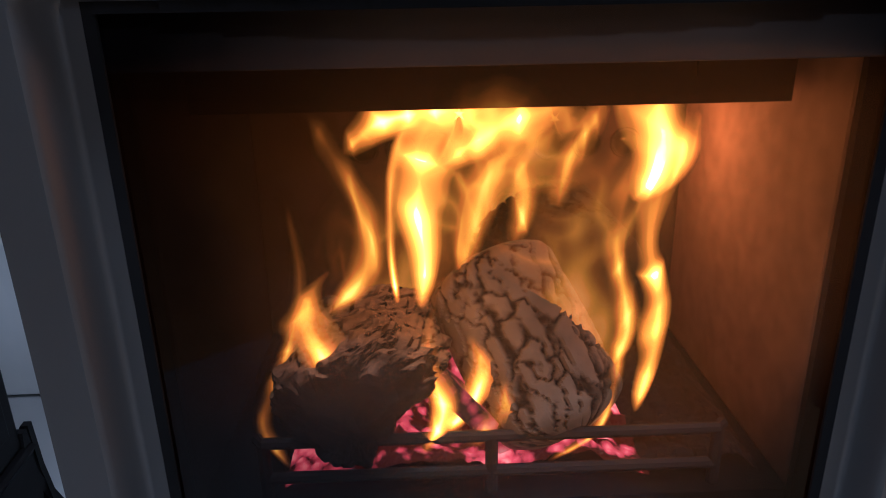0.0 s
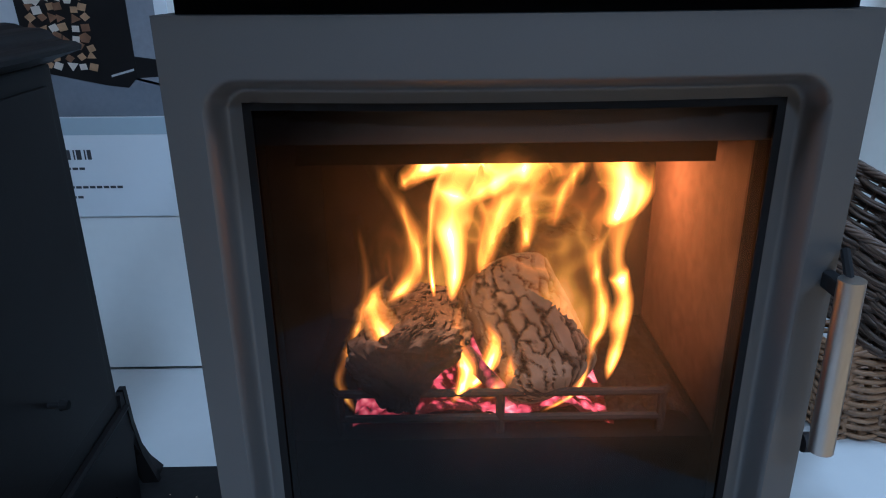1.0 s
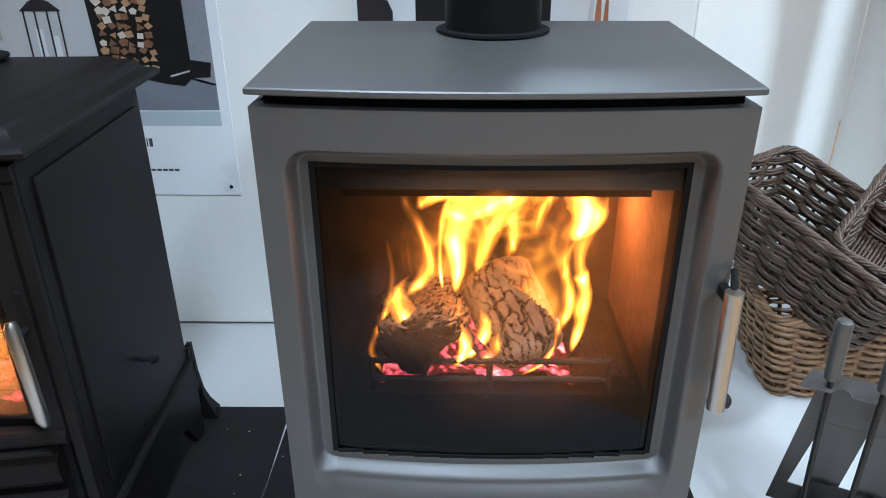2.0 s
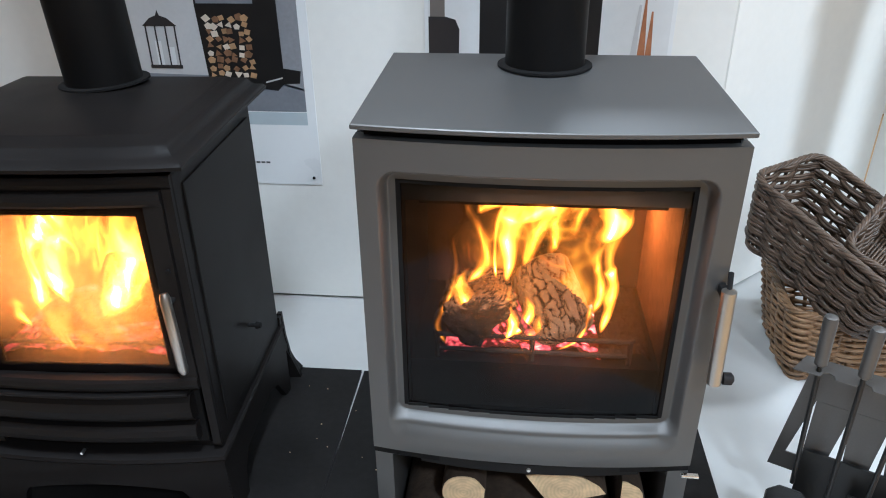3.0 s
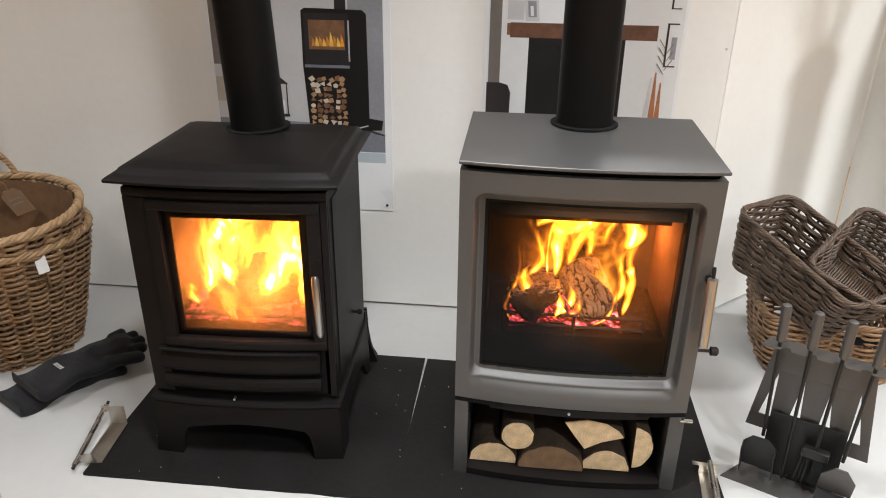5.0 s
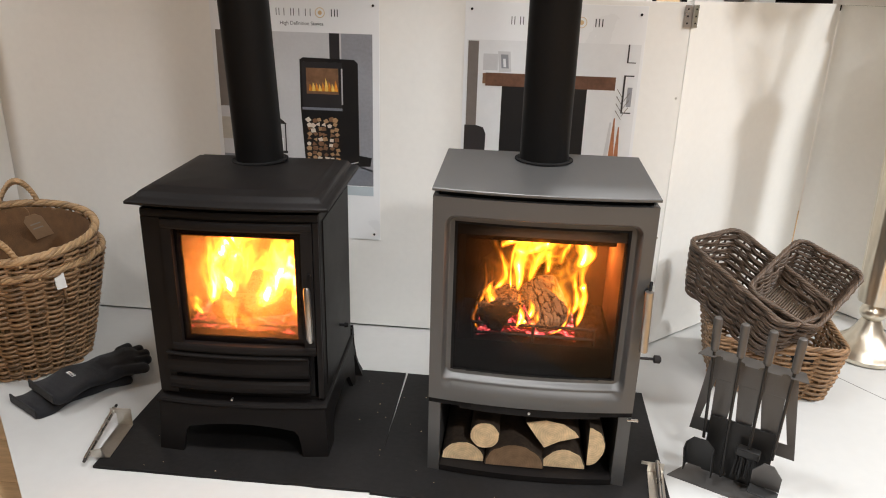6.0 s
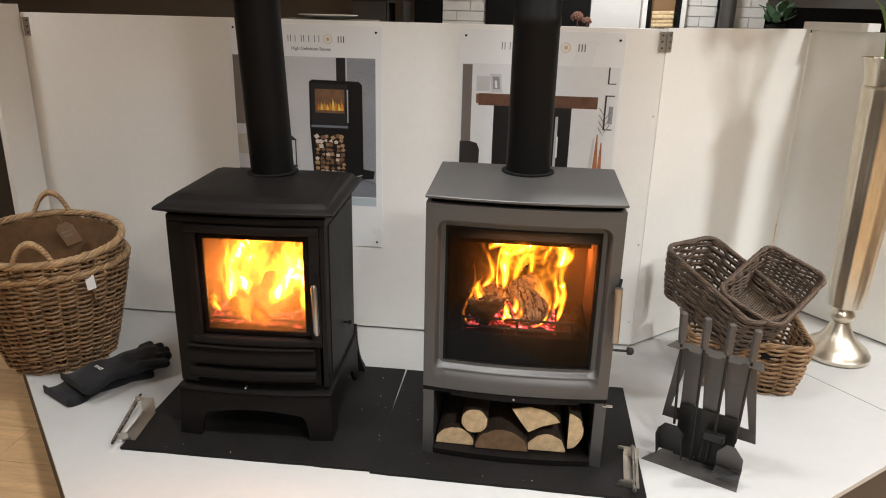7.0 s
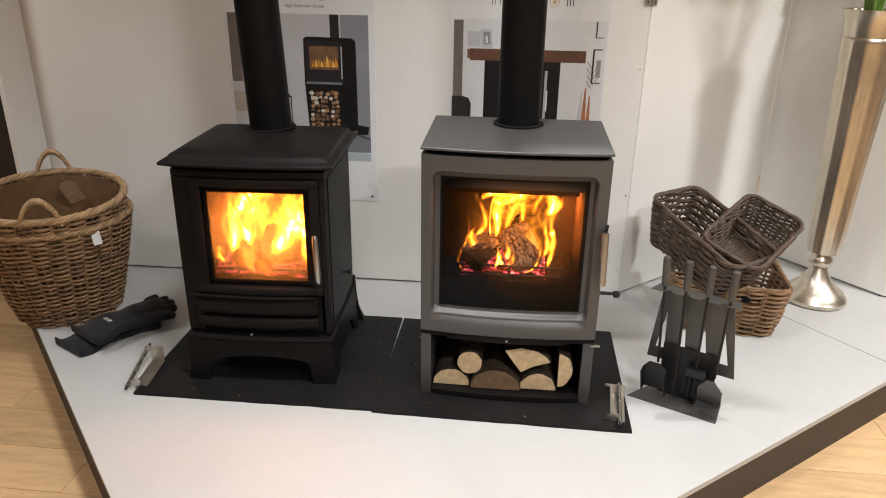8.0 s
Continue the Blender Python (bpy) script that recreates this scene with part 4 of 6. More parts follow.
sl = slab(bmesh.new(), [(bowed(0.185, 0.0, 0.05, BOW * 0.7), 0.2095), (bowed(0.185, 0.0, 0.05, BOW * 0.7), 0.2285)])
slider = part("air_slider", sl, BLACK_PAINT, stove, "black bowed air slider bar")
part("slider_screw", tube(bmesh.new(), [(0.0, -0.015, 0.219), (0.0, -0.0185, 0.219)], [0.004, 0.003], 10), CHROME, slider, "small bright screw")
part("slider_lever", cuboid(0.255, 0.284, -0.004, 0.004, 0.2105, 0.2165, 0.002), CHROME, slider, "bright steel lever tip")


def flue(parent, r, z0, z1, bands):
    part("flue_pipe", lathe(bmesh.new(), [(r, z0), (r, bands[0]), (r + 0.002, bands[0] + 0.004), (r + 0.002, bands[1]), (r, bands[1] + 0.004), (r, z1)], 48), FLUE_BLACK, parent, "matt black round flue pipe", smooth=True)
    part("flue_collar", lathe(bmesh.new(), [(r + 0.013, z0 - 0.0005), (r + 0.013, z0 + 0.003), (r + 0.010, z0 + 0.004)], 48), SOOT_SHADE_BLACK, parent, "black flue collar", smooth=True)


flue_a = thing("flue_pipe_set", pose(0.002, 0.312, 0), "straight matt black flue pipe with a seam band", "flue", "stove flues")
flue(flue_a, 0.067, 0.8245, CEIL_Z, (1.245, 1.275))

# firewood in the log store
STORE = "split firewood in the log store"


def firewood(outline, y0, y1, at, end, label):
    """A log whose front end has the given outline (x, z)."""
    lg = thing("firewood_log", Matrix.Translation(at), label, "firewood", STORE)
    bm = bmesh.new()
    k = len(outline)
    ring = [[(x * s, y, z * s) for x, z in outline] for y, s in ((y0 + 0.002, 0.985), (y0 + 0.006, 1.0), (y1, 0.96))]
    loft(bm, ring)
    part("bark", bm, BARK, lg, smooth=True)
    e = bmesh.new()
    loft(e, [[(x * 0.96, y0 + 0.002, z * 0.96) for x, z in outline], [(x * 0.955, y0, z * 0.955) for x, z in outline]])
    part("sawn_end", e, end, lg)
    return lg


def rough(outline, amp, seed):
    return [(x + amp * noise.noise((x * 60, z * 60, seed)), z + amp * noise.noise((x * 60, z * 60, seed + 5))) for x, z in outline]


half = lambda r, q=1.0: [(r * c, r * s * q) for c, s in [(math.cos(a * math.pi / 16), math.sin(a * math.pi / 16)) for a in range(17)]]
full = lambda r: [(r * math.cos(a * math.pi / 12), r * math.sin(a * math.pi / 12)) for a in range(24)]
firewood(rough(half(0.060, 0.95), 0.004, 1), 0.0, 0.28, (-0.172, 0.035, 0.022), LOG_PALE, "pale half-round split log with brown bark")
firewood(rough(full(0.041), 0.003, 2), 0.0, 0.27, (-0.113, 0.03, 0.107), LOG_PALE, "pale round sawn log with thin bark")
firewood(rough(half(0.082, 0.85), 0.004, 3), 0.0, 0.28, (-0.028, 0.022, 0.022), LOG_BROWN, "brown half-round log with rough bark")
firewood(rough([(-0.075, 0.035), (-0.02, 0.047), (0.03, 0.04), (0.062, 0.018), (0.074, 0.002), (0.02, -0.018), (-0.02, -0.042), (-0.045, -0.01)], 0.002, 4), 0.0, 0.27, (0.070, 0.03, 0.126), LOG_PALE, "pale wedge of split firewood")
firewood(rough(half(0.060, 0.98), 0.004, 5), 0.0, 0.28, (0.108, 0.035, 0.022), LOG_PALE, "pale split log with a curved back")
firewood([(x, z) for x, z in rough([(math.sin(a * math.pi / 16) * 0.046 - 0.01, -math.cos(a * math.pi / 16) * 0.062) for a in range(17)], 0.003, 6)], 0.0, 0.27, (0.178, 0.03, 0.100), LOG_PALE, "pale half log standing on its edge")

# ---- black traditional stove ----
LM = pose(-0.796, 0.024, 0, 0, 0, 3.0)
black = thing("wood_stove", LM, "black cast-iron wood stove with lit fire, standing on slate", "stove", "lit display stoves")
LB = 0.018
eave = [(0.000, 0.712), (0.005, 0.716), (0.018, 0.721), (0.030, 0.726), (0.031, 0.732), (0.026, 0.737), (0.014, 0.740), (0.008, 0.745), (0.002, 0.754), (-0.004, 0.757), (-0.018, 0.759), (-0.025, 0.764), (-0.033, 0.766), (-0.15, 0.768)]
part("top_plate", slab(bmesh.new(), [(bowed(0.231, 0.020, 0.430, LB, g, 20), z) for g, z in eave]), BLACK_PAINT, black, "moulded black cast top with bowed front", smooth=True)
for s in (-1, 1):
    part("side_wall", cuboid(min(s * 0.215, s * 0.232), max(s * 0.215, s * 0.232), 0.012, 0.42, 0.165, 0.712, 0.004), BLACK_PAINT, black)
part("back_wall", cuboid(-0.2148, 0.2148, 0.405, 0.42, 0.165, 0.712), BLACK_PAINT, black)
part("bottom_plate", cuboid(-0.2148, 0.2148, 0.015, 0.4045, 0.165, 0.175), BLACK_PAINT, black)
part("roof_plate", cuboid(-0.2148, 0.2148, 0.004, 0.4045, 0.706, 0.712), BLACK_PAINT, black)
for s in (-1, 1):
    part("side_panel", cuboid(min(s * 0.232, s * 0.2355), max(s * 0.232, s * 0.2355), 0.045, 0.395, 0.20, 0.685, 0.0015), BLACK_PAINT, black, "raised black side panel")


def bowed_bar(x0, x1, z0, z1, y0, y1, bow, bulge=0.0, k=16):
    """A bar that follows the bowed front, with a rounded face."""
    prof = [(y1, z0), (y0 + bulge, z0), (y0 + bulge * 0.3, z0 + (z1 - z0) * 0.2), (y0, (z0 + z1) / 2), (y0 + bulge * 0.3, z1 - (z1 - z0) * 0.2), (y0 + bulge, z1), (y1, z1)]
    rings = []
    for i in range(k + 1):
        x = x0 + (x1 - x0) * i / k
        d = -bow * (1 - (x / 0.235) ** 2)
        rings.append([(x, y + d, z) for y, z in prof])
    return loft(bmesh.new(), rings)


part("front_rail", bowed_bar(-0.231, 0.231, 0.690, 0.712, 0.006, 0.03, LB, 0.003), BLACK_PAINT, black)
part("front_stile", bowed_bar(-0.231, -0.178, 0.178, 0.690, 0.004, 0.03, LB, 0.002, 4), BLACK_PAINT, black)
part("front_stile", bowed_bar(0.217, 0.231, 0.178, 0.690, 0.004, 0.03, LB, 0.002, 4), BLACK_PAINT, black)
part_door = part("door", bowed_bar(-0.176, 0.215, 0.664, 0.689, -0.002, 0.022, LB, 0.004), BLACK_PAINT, black, "black cast door with recessed glass")
part("door_stile", bowed_bar(-0.176, -0.148, 0.338, 0.664, -0.002, 0.022, LB, 0.004, 4), BLACK_PAINT, part_door)
part("door_stile", bowed_bar(0.186, 0.215, 0.338, 0.664, -0.002, 0.022, LB, 0.004, 4), BLACK_PAINT, part_door)
part("door_rail", bowed_bar(-0.176, 0.215, 0.312, 0.338, -0.004, 0.022, LB, 0.005), BLACK_PAINT, part_door)
part("door_lip", bowed_bar(-0.196, 0.196, 0.303, 0.310, -0.010, 0.022, LB, 0.002), BLACK_PAINT, part_door)
lp = bmesh.new()
vs = [lp.verts.new(p) for p in ((-0.150, 0.006, 0.336), (0.188, 0.006, 0.336), (0.188, 0.006, 0.666), (-0.150, 0.006, 0.666))]
lp.faces.new(vs)
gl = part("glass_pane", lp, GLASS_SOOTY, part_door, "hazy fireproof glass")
gl.visible_shadow = False
part("glass_edge", frame_bm(-0.1485, 0.1865, 0.3385, 0.6635, 0.021, 0.0075, 0.0115), SOOT_SHADE_BLACK, part_door, "black printed glass border")
part("drawer_panel", bowed_bar(-0.196, 0.196, 0.243, 0.299, -0.008, 0.022, LB, 0.010), BLACK_PAINT, black, "rounded black lower panel")
part("drawer_panel", bowed_bar(-0.196, 0.196, 0.194, 0.232, -0.006, 0.022, LB, 0.008), BLACK_PAINT, black, "rounded black lower panel")
part("recess_plate", bowed_bar(-0.205, 0.205, 0.178, 0.303, 0.018, 0.026, LB, 0.0), SOOT_SHADE_BLACK, black)
part("front_screw", tube(bmesh.new(), [(-0.02, -0.012, 0.176), (-0.02, -0.027, 0.176)], 0.003, 8), CHROME, black, "tiny bright screw")
hb = tube(bmesh.new(), [(0.209, -0.030, 0.369), (0.208, -0.032, 0.379), (0.204, -0.032, 0.517), (0.203, -0.030, 0.525)], [0.006, 0.009, 0.009, 0.006], 14)
lh = part("door_handle", hb, HANDLE_STEEL, black, "brushed steel door handle", smooth=True)
part("handle_stud", tube(bmesh.new(), [(0.204, -0.028, 0.50), (0.204, 0.0, 0.50)], 0.005, 8), SOOT_SHADE_BLACK, lh)
part("latch_stud", tube(bmesh.new(), [(0.206, 0.0, 0.552), (0.206, -0.010, 0.552)], [0.005, 0.004], 8), SOOT_SHADE_BLACK, black)
part("side_knob", tube(bmesh.new(), [(0.232, 0.22, 0.30), (0.25, 0.22, 0.30), (0.252, 0.22, 0.30), (0.262, 0.22, 0.30)], [0.004, 0.004, 0.008, 0.006], 10), SOOT_SHADE_BLACK, black, "small black side knob")
# base with arched feet
arch = [(-0.243, 0.0), (-0.172, 0.0), (-0.166, 0.040), (-0.160, 0.066)] + [(0.150 * (2 * i / 14 - 1), 0.080 + 0.018 * (1 - (2 * i / 14 - 1) ** 2)) for i in range(15)] + [(0.160, 0.066), (0.166, 0.040), (0.172, 0.0), (0.243, 0.0), (0.239, 0.05), (0.236, 0.10), (0.235, 0.150)]
arch += [(0.235 - 0.470 * i / 14, 0.150) for i in range(1, 15)] + [(-0.236, 0.10), (-0.239, 0.05)]


def bent_apron(outline, y, bow, out, t):
    f = lambda x, z, d: (x, y + d - bow * (1 - (x / 0.25) ** 2) - out * (1 - z / 0.15) ** 2, z)
    return loft(bmesh.new(), [[f(x, z, 0) for x, z in outline], [f(x, z, t) for x, z in outline]])


part("front_apron", bent_apron(arch, -0.006, LB, 0.010, 0.016), BLACK_PAINT, black, "black arched front apron with feet", smooth=True)
part("base_top", slab(bmesh.new(), [(bowed(0.234, -0.006, 0.43, LB, g), z) for g, z in ((0.004, 0.1505), (0.007, 0.157), (0.004, 0.163), (-0.004, 0.165))]), BLACK_PAINT, black, "moulded black base plate", smooth=True)
side = [(0.0, 0.0), (0.070, 0.0), (0.085, 0.045), (0.12, 0.075), (0.29, 0.075), (0.345, 0.055), (0.375, 0.0), (0.398, 0.0), (0.436, 0.088), (0.462, 0.0), (0.492, 0.0), (0.472, 0.038), (0.457, 0.085), (0.447, 0.140), (0.441, 0.186), (0.430, 0.186), (0.424, 0.150), (0.0, 0.150)]
for s in (-1, 1):
    f = lambda y, z, d: (s * (0.2225 + d + (0.008 + 0.016 * max(0.0, min(1.0, (y - 0.36) / 0.08))) * (1 - min(z, 0.15) / 0.15) ** 2), y - 0.008, z)
    part("side_apron", loft(bmesh.new(), [[f(y, z, 0) for y, z in side], [f(y, z, 0.013) for y, z in side]]), BLACK_PAINT, black, "black arched side apron with flared rear foot", smooth=True)
    fx = [(0.17, 0.150), (0.205, 0.150), (0.226, 0.188), (0.236, 0.188), (0.239, 0.120), (0.247, 0.060), (0.266, 0.0), (0.238, 0.0), (0.222, 0.050), (0.17, 0.080)]
    part("rear_leg_plate", loft(bmesh.new(), [[(s * x, 0.4365, z) for x, z in fx], [(s * x, 0.448, z) for x, z in fx]]), BLACK_PAINT, black, "flared black rear leg plate")
part("rear_apron", cuboid(-0.169, 0.169, 0.4365, 0.448, 0.085, 0.150, 0.002), BLACK_PAINT, black)
# inside
part("rear_brick", cuboid(-0.20, 0.20, 0.29, 0.31, 0.34, 0.69), HALF_BRICK, black, "brown heat-stained fire brick, toned for the firelight")
for s in (-1, 1):
    part("side_brick", cuboid(min(s * 0.19, s * 0.21), max(s * 0.19, s * 0.21), 0.03, 0.29, 0.34, 0.69), HALF_BRICK, black, "brown heat-stained fire brick, toned for the firelight")
part("firebox_floor", cuboid(-0.21, 0.21, 0.03, 0.31, 0.325, 0.34), SOOT_SHADE_BLACK, black)
part("baffle", cuboid(-0.19, 0.19, 0.07, 0.29, 0.648, 0.656), SOOT_SHADE_BLACK, black, "dark baffle plate")
part("ember_bed", ember_bed(-0.17, 0.17, 0.045, 0.27, 0.345, 0.03), EMBER_LOW, black, "glowing red ember bed")
part("retainer_bar", tube(bmesh.new(), [(-0.15, 0.04, 0.378), (0.15, 0.04, 0.378)], 0.004, 8), DARK_STEEL, black)
part("burning_log", burning_log((-0.10, 0.10, 0.395), (0.12, 0.15, 0.40), 0.036, 0.005, 31.0, 60, 50), CHAR_DARK, black, "burning log")
part("burning_log", burning_log((0.005, 0.15, 0.39), (0.02, 0.21, 0.47), 0.034, 0.005, 37.0, 60, 40), CHAR_DARK, black, "blackened upright log")
for a in ((-0.11, 0.20, 0.38, 0.27, 0.14, 0.1, 0.016, 0.1, 0), (0.0, 0.24, 0.38, 0.27, 0.30, 0.0, 0.014, 0.0, 0), (0.09, 0.25, 0.40, 0.25, 0.2, 0.0, 0.014, 0.0, 1), (-0.13, 0.10, 0.37, 0.09, 0.05, -0.2, 0.01, 0.2, 0),
          (0.14, 0.09, 0.37, 0.13, 0.05, 0.1, 0.01, 0.2, 0), (0.12, 0.17, 0.42, 0.22, 0.10, 0.0, 0.010, 0.2, 1)):
    flame(black, *a[:8], hot=a[8], phase=a[0] * 37 + 1)
for hot, knots in (
        (2, ((-0.020, 0.07, 0.440, 0.04), (-0.035, 0.075, 0.500, 0.08), (-0.010, 0.08, 0.560, 0.10), (0.020, 0.085, 0.610, 0.10), (0.03, 0.09, 0.67, 0.09))),
        (2, ((0.040, 0.06, 0.420, 0.04), (0.080, 0.065, 0.475, 0.09), (0.110, 0.07, 0.535, 0.11), (0.100, 0.075, 0.59, 0.10), (0.12, 0.08, 0.67, 0.09))),
        (2, ((-0.085, 0.09, 0.53, 0.02), (-0.055, 0.09, 0.575, 0.07), (-0.005, 0.09, 0.622, 0.08), (0.07, 0.09, 0.635, 0.07), (0.13, 0.09, 0.62, 0.04))),
        (1, ((-0.10, 0.10, 0.40, 0.04), (-0.085, 0.10, 0.48, 0.09), (-0.095, 0.11, 0.56, 0.08), (-0.07, 0.12, 0.66, 0.06))),
        (1, ((0.140, 0.10, 0.38, 0.04), (0.150, 0.10, 0.47, 0.09), (0.140, 0.11, 0.56, 0.08), (0.15, 0.12, 0.66, 0.06))),
        # broad dim sheet that adds haze before the logs
        (3, ((-0.02, 0.06, 0.36, 0.20), (0.0, 0.06, 0.42, 0.30), (0.02, 0.06, 0.50, 0.30), (0.02, 0.06, 0.64, 0.26)))):
    flame_ribbon(black, knots, hot)
flue_b = thing("flue_pipe_set", pose(-0.828, 0.368, 0) @ Matrix.Translation((0, 0, 0.768)) @ pose(0, 0, 0, 0, -2.6, 0) @ Matrix.Translation((0, 0, -0.768)), "straight matt black flue pipe", "flue", "stove flues")
flue(flue_b, 0.0695, 0.769, CEIL_Z, (1.60, 1.63))


# ---- posters ----
PY = SCREEN_Y - 0.004


def poster(x0, x1, z0, z1, label):
    p = thing("poster", Matrix.Translation((0, PY, 0)), label, "poster", "stove posters on the screen")
    part("sheet", cuboid(x0, x1, 0.0012, 0.004, z0, z1, 0.0006), PRINT_WHITE, p)
    return p


def patch(p, name, x0, x1, z0, z1, color, layer=1, lean=0.0):
    y = 0.0012 - 0.0004 * layer
    bm = sheet(bmesh.new(), [(x0, z0), (x1, z0), (x1 + lean, z1), (x0 + lean, z1)], 0.0004, Matrix.Translation((0, y, 0)))
    return part(name, bm, INK[color], p)


def poly_patch(p, name, outline, color, layer):
    return part(name, sheet(bmesh.new(), outline, 0.0004, Matrix.Translation((0, 0.0012 - 0.0004 * layer, 0))), INK[color], p)


def pins(p, spots):
    for x, z in spots:
        part("pin", tube(bmesh.new(), [(x, 0.001, z), (x, -0.002, z)], [0.0045, 0.0035], 10), SOOT_SHADE_BLACK, p, "small dark fixing pin")


def wordmark(p, x0, z0, h, shapes, color="text", layer=1):
    """A word drawn as plain upright bars: (offset, width) in units of h."""
    for dx, w in shapes:
        patch(p, "word_bar", x0 + dx * h, x0 + (dx + w) * h, z0, z0 + h, color, layer)


def printed(p, words, x, z, size, color):
    """Small printed words."""
    c = bpy.data.curves.new("words", "FONT")
    c.body, c.size, c.extrude = words, size, 0.0001
    ob = bpy.data.objects.new("words", c)
    scene.collection.objects.link(ob)
    me = bpy.data.meshes.new_from_object(ob.evaluated_get(bpy.context.evaluated_depsgraph_get()))
    bpy.data.objects.remove(ob)
    me.materials.clear()
    me.materials.append(INK[color])
    w = new("printed_words", me)
    w.parent = p
    w.matrix_basis = pose(x, 0.0008, z, 90)


def ring_mark(p, x, z, r):
    part("ring_mark", tube(bmesh.new(), [(x + r * math.cos(a * math.pi / 12), 0.0008, z + r * math.sin(a * math.pi / 12)) for a in range(25)], 0.0011, 6), INK["gold"], p)
    poly_patch(p, "ring_fill", arc(x, z, r * 0.45, 0, 330, 10), "gold", 1)


pa = poster(-1.165, -0.566, 0.357, 1.222, "white stove poster with a photo of a tall log stove")
X0, X1 = -1.150, -0.590
patch(pa, "photo", X0, X1, 0.565, 1.104, "pale", 1)
poly_patch(pa, "photo_wall_shade", [(-0.700, 0.65), (X1, 0.62), (X1, 1.104), (-0.700, 1.104)], "grey", 2)
poly_patch(pa, "photo_floor", [(X0, 0.565), (X1, 0.565), (X1, 0.625), (-0.70, 0.655), (X0, 0.665)], "floor", 2)
patch(pa, "photo_curtain", X0, X0 + 0.042, 0.84, 1.104, "taupe", 2)
patch(pa, "photo_sofa", X0, X0 + 0.10, 0.72, 0.80, "beige", 2)
patch(pa, "photo_flue", -0.742, -0.706, 1.0, 1.104, "soft_black", 3)
poly_patch(pa, "photo_stove", [(-0.852, 0.840), (-0.850, 1.012), (-0.838, 1.020), (-0.655, 1.017), (-0.642, 1.005), (-0.640, 0.640), (-0.66, 0.62), (-0.70, 0.625), (-0.842, 0.655)], "black", 4)
patch(pa, "photo_stove_door", -0.843, -0.700, 0.848, 1.005, "soft_black", 5)
patch(pa, "photo_fire_glass", -0.828, -0.712, 0.895, 0.985, "wood_b", 6)
for k in range(9):
    x = -0.82 + k * 0.0115
    h = 0.025 + 0.03 * abs(noise.noise((k * 0.7, 1, 2)))
    poly_patch(pa, "photo_flame", [(x, 0.905), (x + 0.014, 0.905), (x + 0.010, 0.905 + h * 0.6), (x + 0.004, 0.905 + h)], "yellow" if k % 2 else "orange", 7)
patch(pa, "photo_handle", -0.702, -0.697, 0.86, 0.985, "steel", 7)
rng = random.Random(7)
for r in range(9):
    for c in range(6):
        x, z = -0.826 + c * 0.0205 + rng.uniform(-0.005, 0.005), 0.662 + r * 0.0175 + rng.uniform(-0.004, 0.004)
        a0, s = rng.uniform(0, 360), rng.uniform(0.009, 0.0125)
        kk = rng.choice([3, 4, 4, 5])
        tri = [(x + s * math.cos(radians(a0 + q * 360 / kk)), z + 0.85 * s * math.sin(radians(a0 + q * 360 / kk))) for q in range(kk)]
        poly_patch(pa, "photo_log", tri, rng.choice(["wood_a", "wood_b", "wood_a", "wood_b", "wood_c"]), 6 + (r + c) % 2)
patch(pa, "photo_store_rim", -0.846, -0.700, 0.838, 0.847, "floor", 6)
poly_patch(pa, "photo_tray", [(-0.70, 0.635), (-0.60, 0.64), (-0.595, 0.672), (-0.65, 0.68)], "black", 3)
poly_patch(pa, "photo_tray_rod", [(-0.69, 0.640), (-0.645, 0.652), (-0.645, 0.656), (-0.69, 0.644)], "steel", 5)
# lantern in the photo
poly_patch(pa, "photo_lantern_roof", [(-0.998, 0.782), (-0.906, 0.782), (-0.93, 0.802), (-0.948, 0.808), (-0.952, 0.822), (-0.958, 0.808), (-0.975, 0.802)], "soft_black", 4)
for x in (-0.992, -0.967, -0.94, -0.915):
    patch(pa, "photo_lantern_bar", x, x + 0.004, 0.682, 0.784, "soft_black", 4, 0.0)
patch(pa, "photo_lantern_base", -0.994, -0.908, 0.675, 0.684, "soft_black", 4)
patch(pa, "photo_candle", -0.972, -0.955, 0.684, 0.745, "white", 3)
patch(pa, "photo_candle", -0.938, -0.922, 0.684, 0.730, "white", 3)
patch(pa, "blue_strip", X0, X1, 0.528, 0.562, "blue", 1)
wordmark(pa, -0.927, 1.158, 0.024, [(0, 0.1), (0.42, 0.1), (1.15, 0.1), (2.15, 0.1), (2.55, 0.1), (3.35, 0.1), (4.3, 0.1), (5.0, 0.1)])
ring_mark(pa, -0.772, 1.170, 0.016)
wordmark(pa, -0.733, 1.158, 0.024, [(0, 0.14), (0.45, 0.14), (0.85, 0.14)])
printed(pa, "High Definition Stoves", -0.915, 1.128, 0.017, "text")
wordmark(pa, -0.905, 0.478, 0.020, [(0, 0.5), (0.75, 0.55), (1.5, 0.55), (2.25, 0.5), (3.0, 0.5), (3.75, 0.3), (4.3, 0.15), (4.7, 0.5), (5.5, 0.14), (5.8, 0.5), (6.6, 0.14), (6.9, 0.4)])
for x0, x1, z in ((-0.90, -0.765, 0.459), (-0.90, -0.700, 0.420), (-0.90, -0.78, 0.399)):
    for q in range(int((x1 - x0) / 0.014)):
        patch(pa, "small_print_bar", x0 + q * 0.014, x0 + q * 0.014 + 0.011, z - 0.002, z + 0.003, "text", 1)
pins(pa, [(-1.141, 1.204), (-0.587, 1.198), (-0.588, 0.378)])

pb = poster(-0.272, 0.328, 0.357, 1.222, "white stove poster with a photo of a beam fireplace")
X0, X1 = -0.262, 0.318
patch(pb, "photo", X0, X1, 0.545, 1.100, "white", 1)
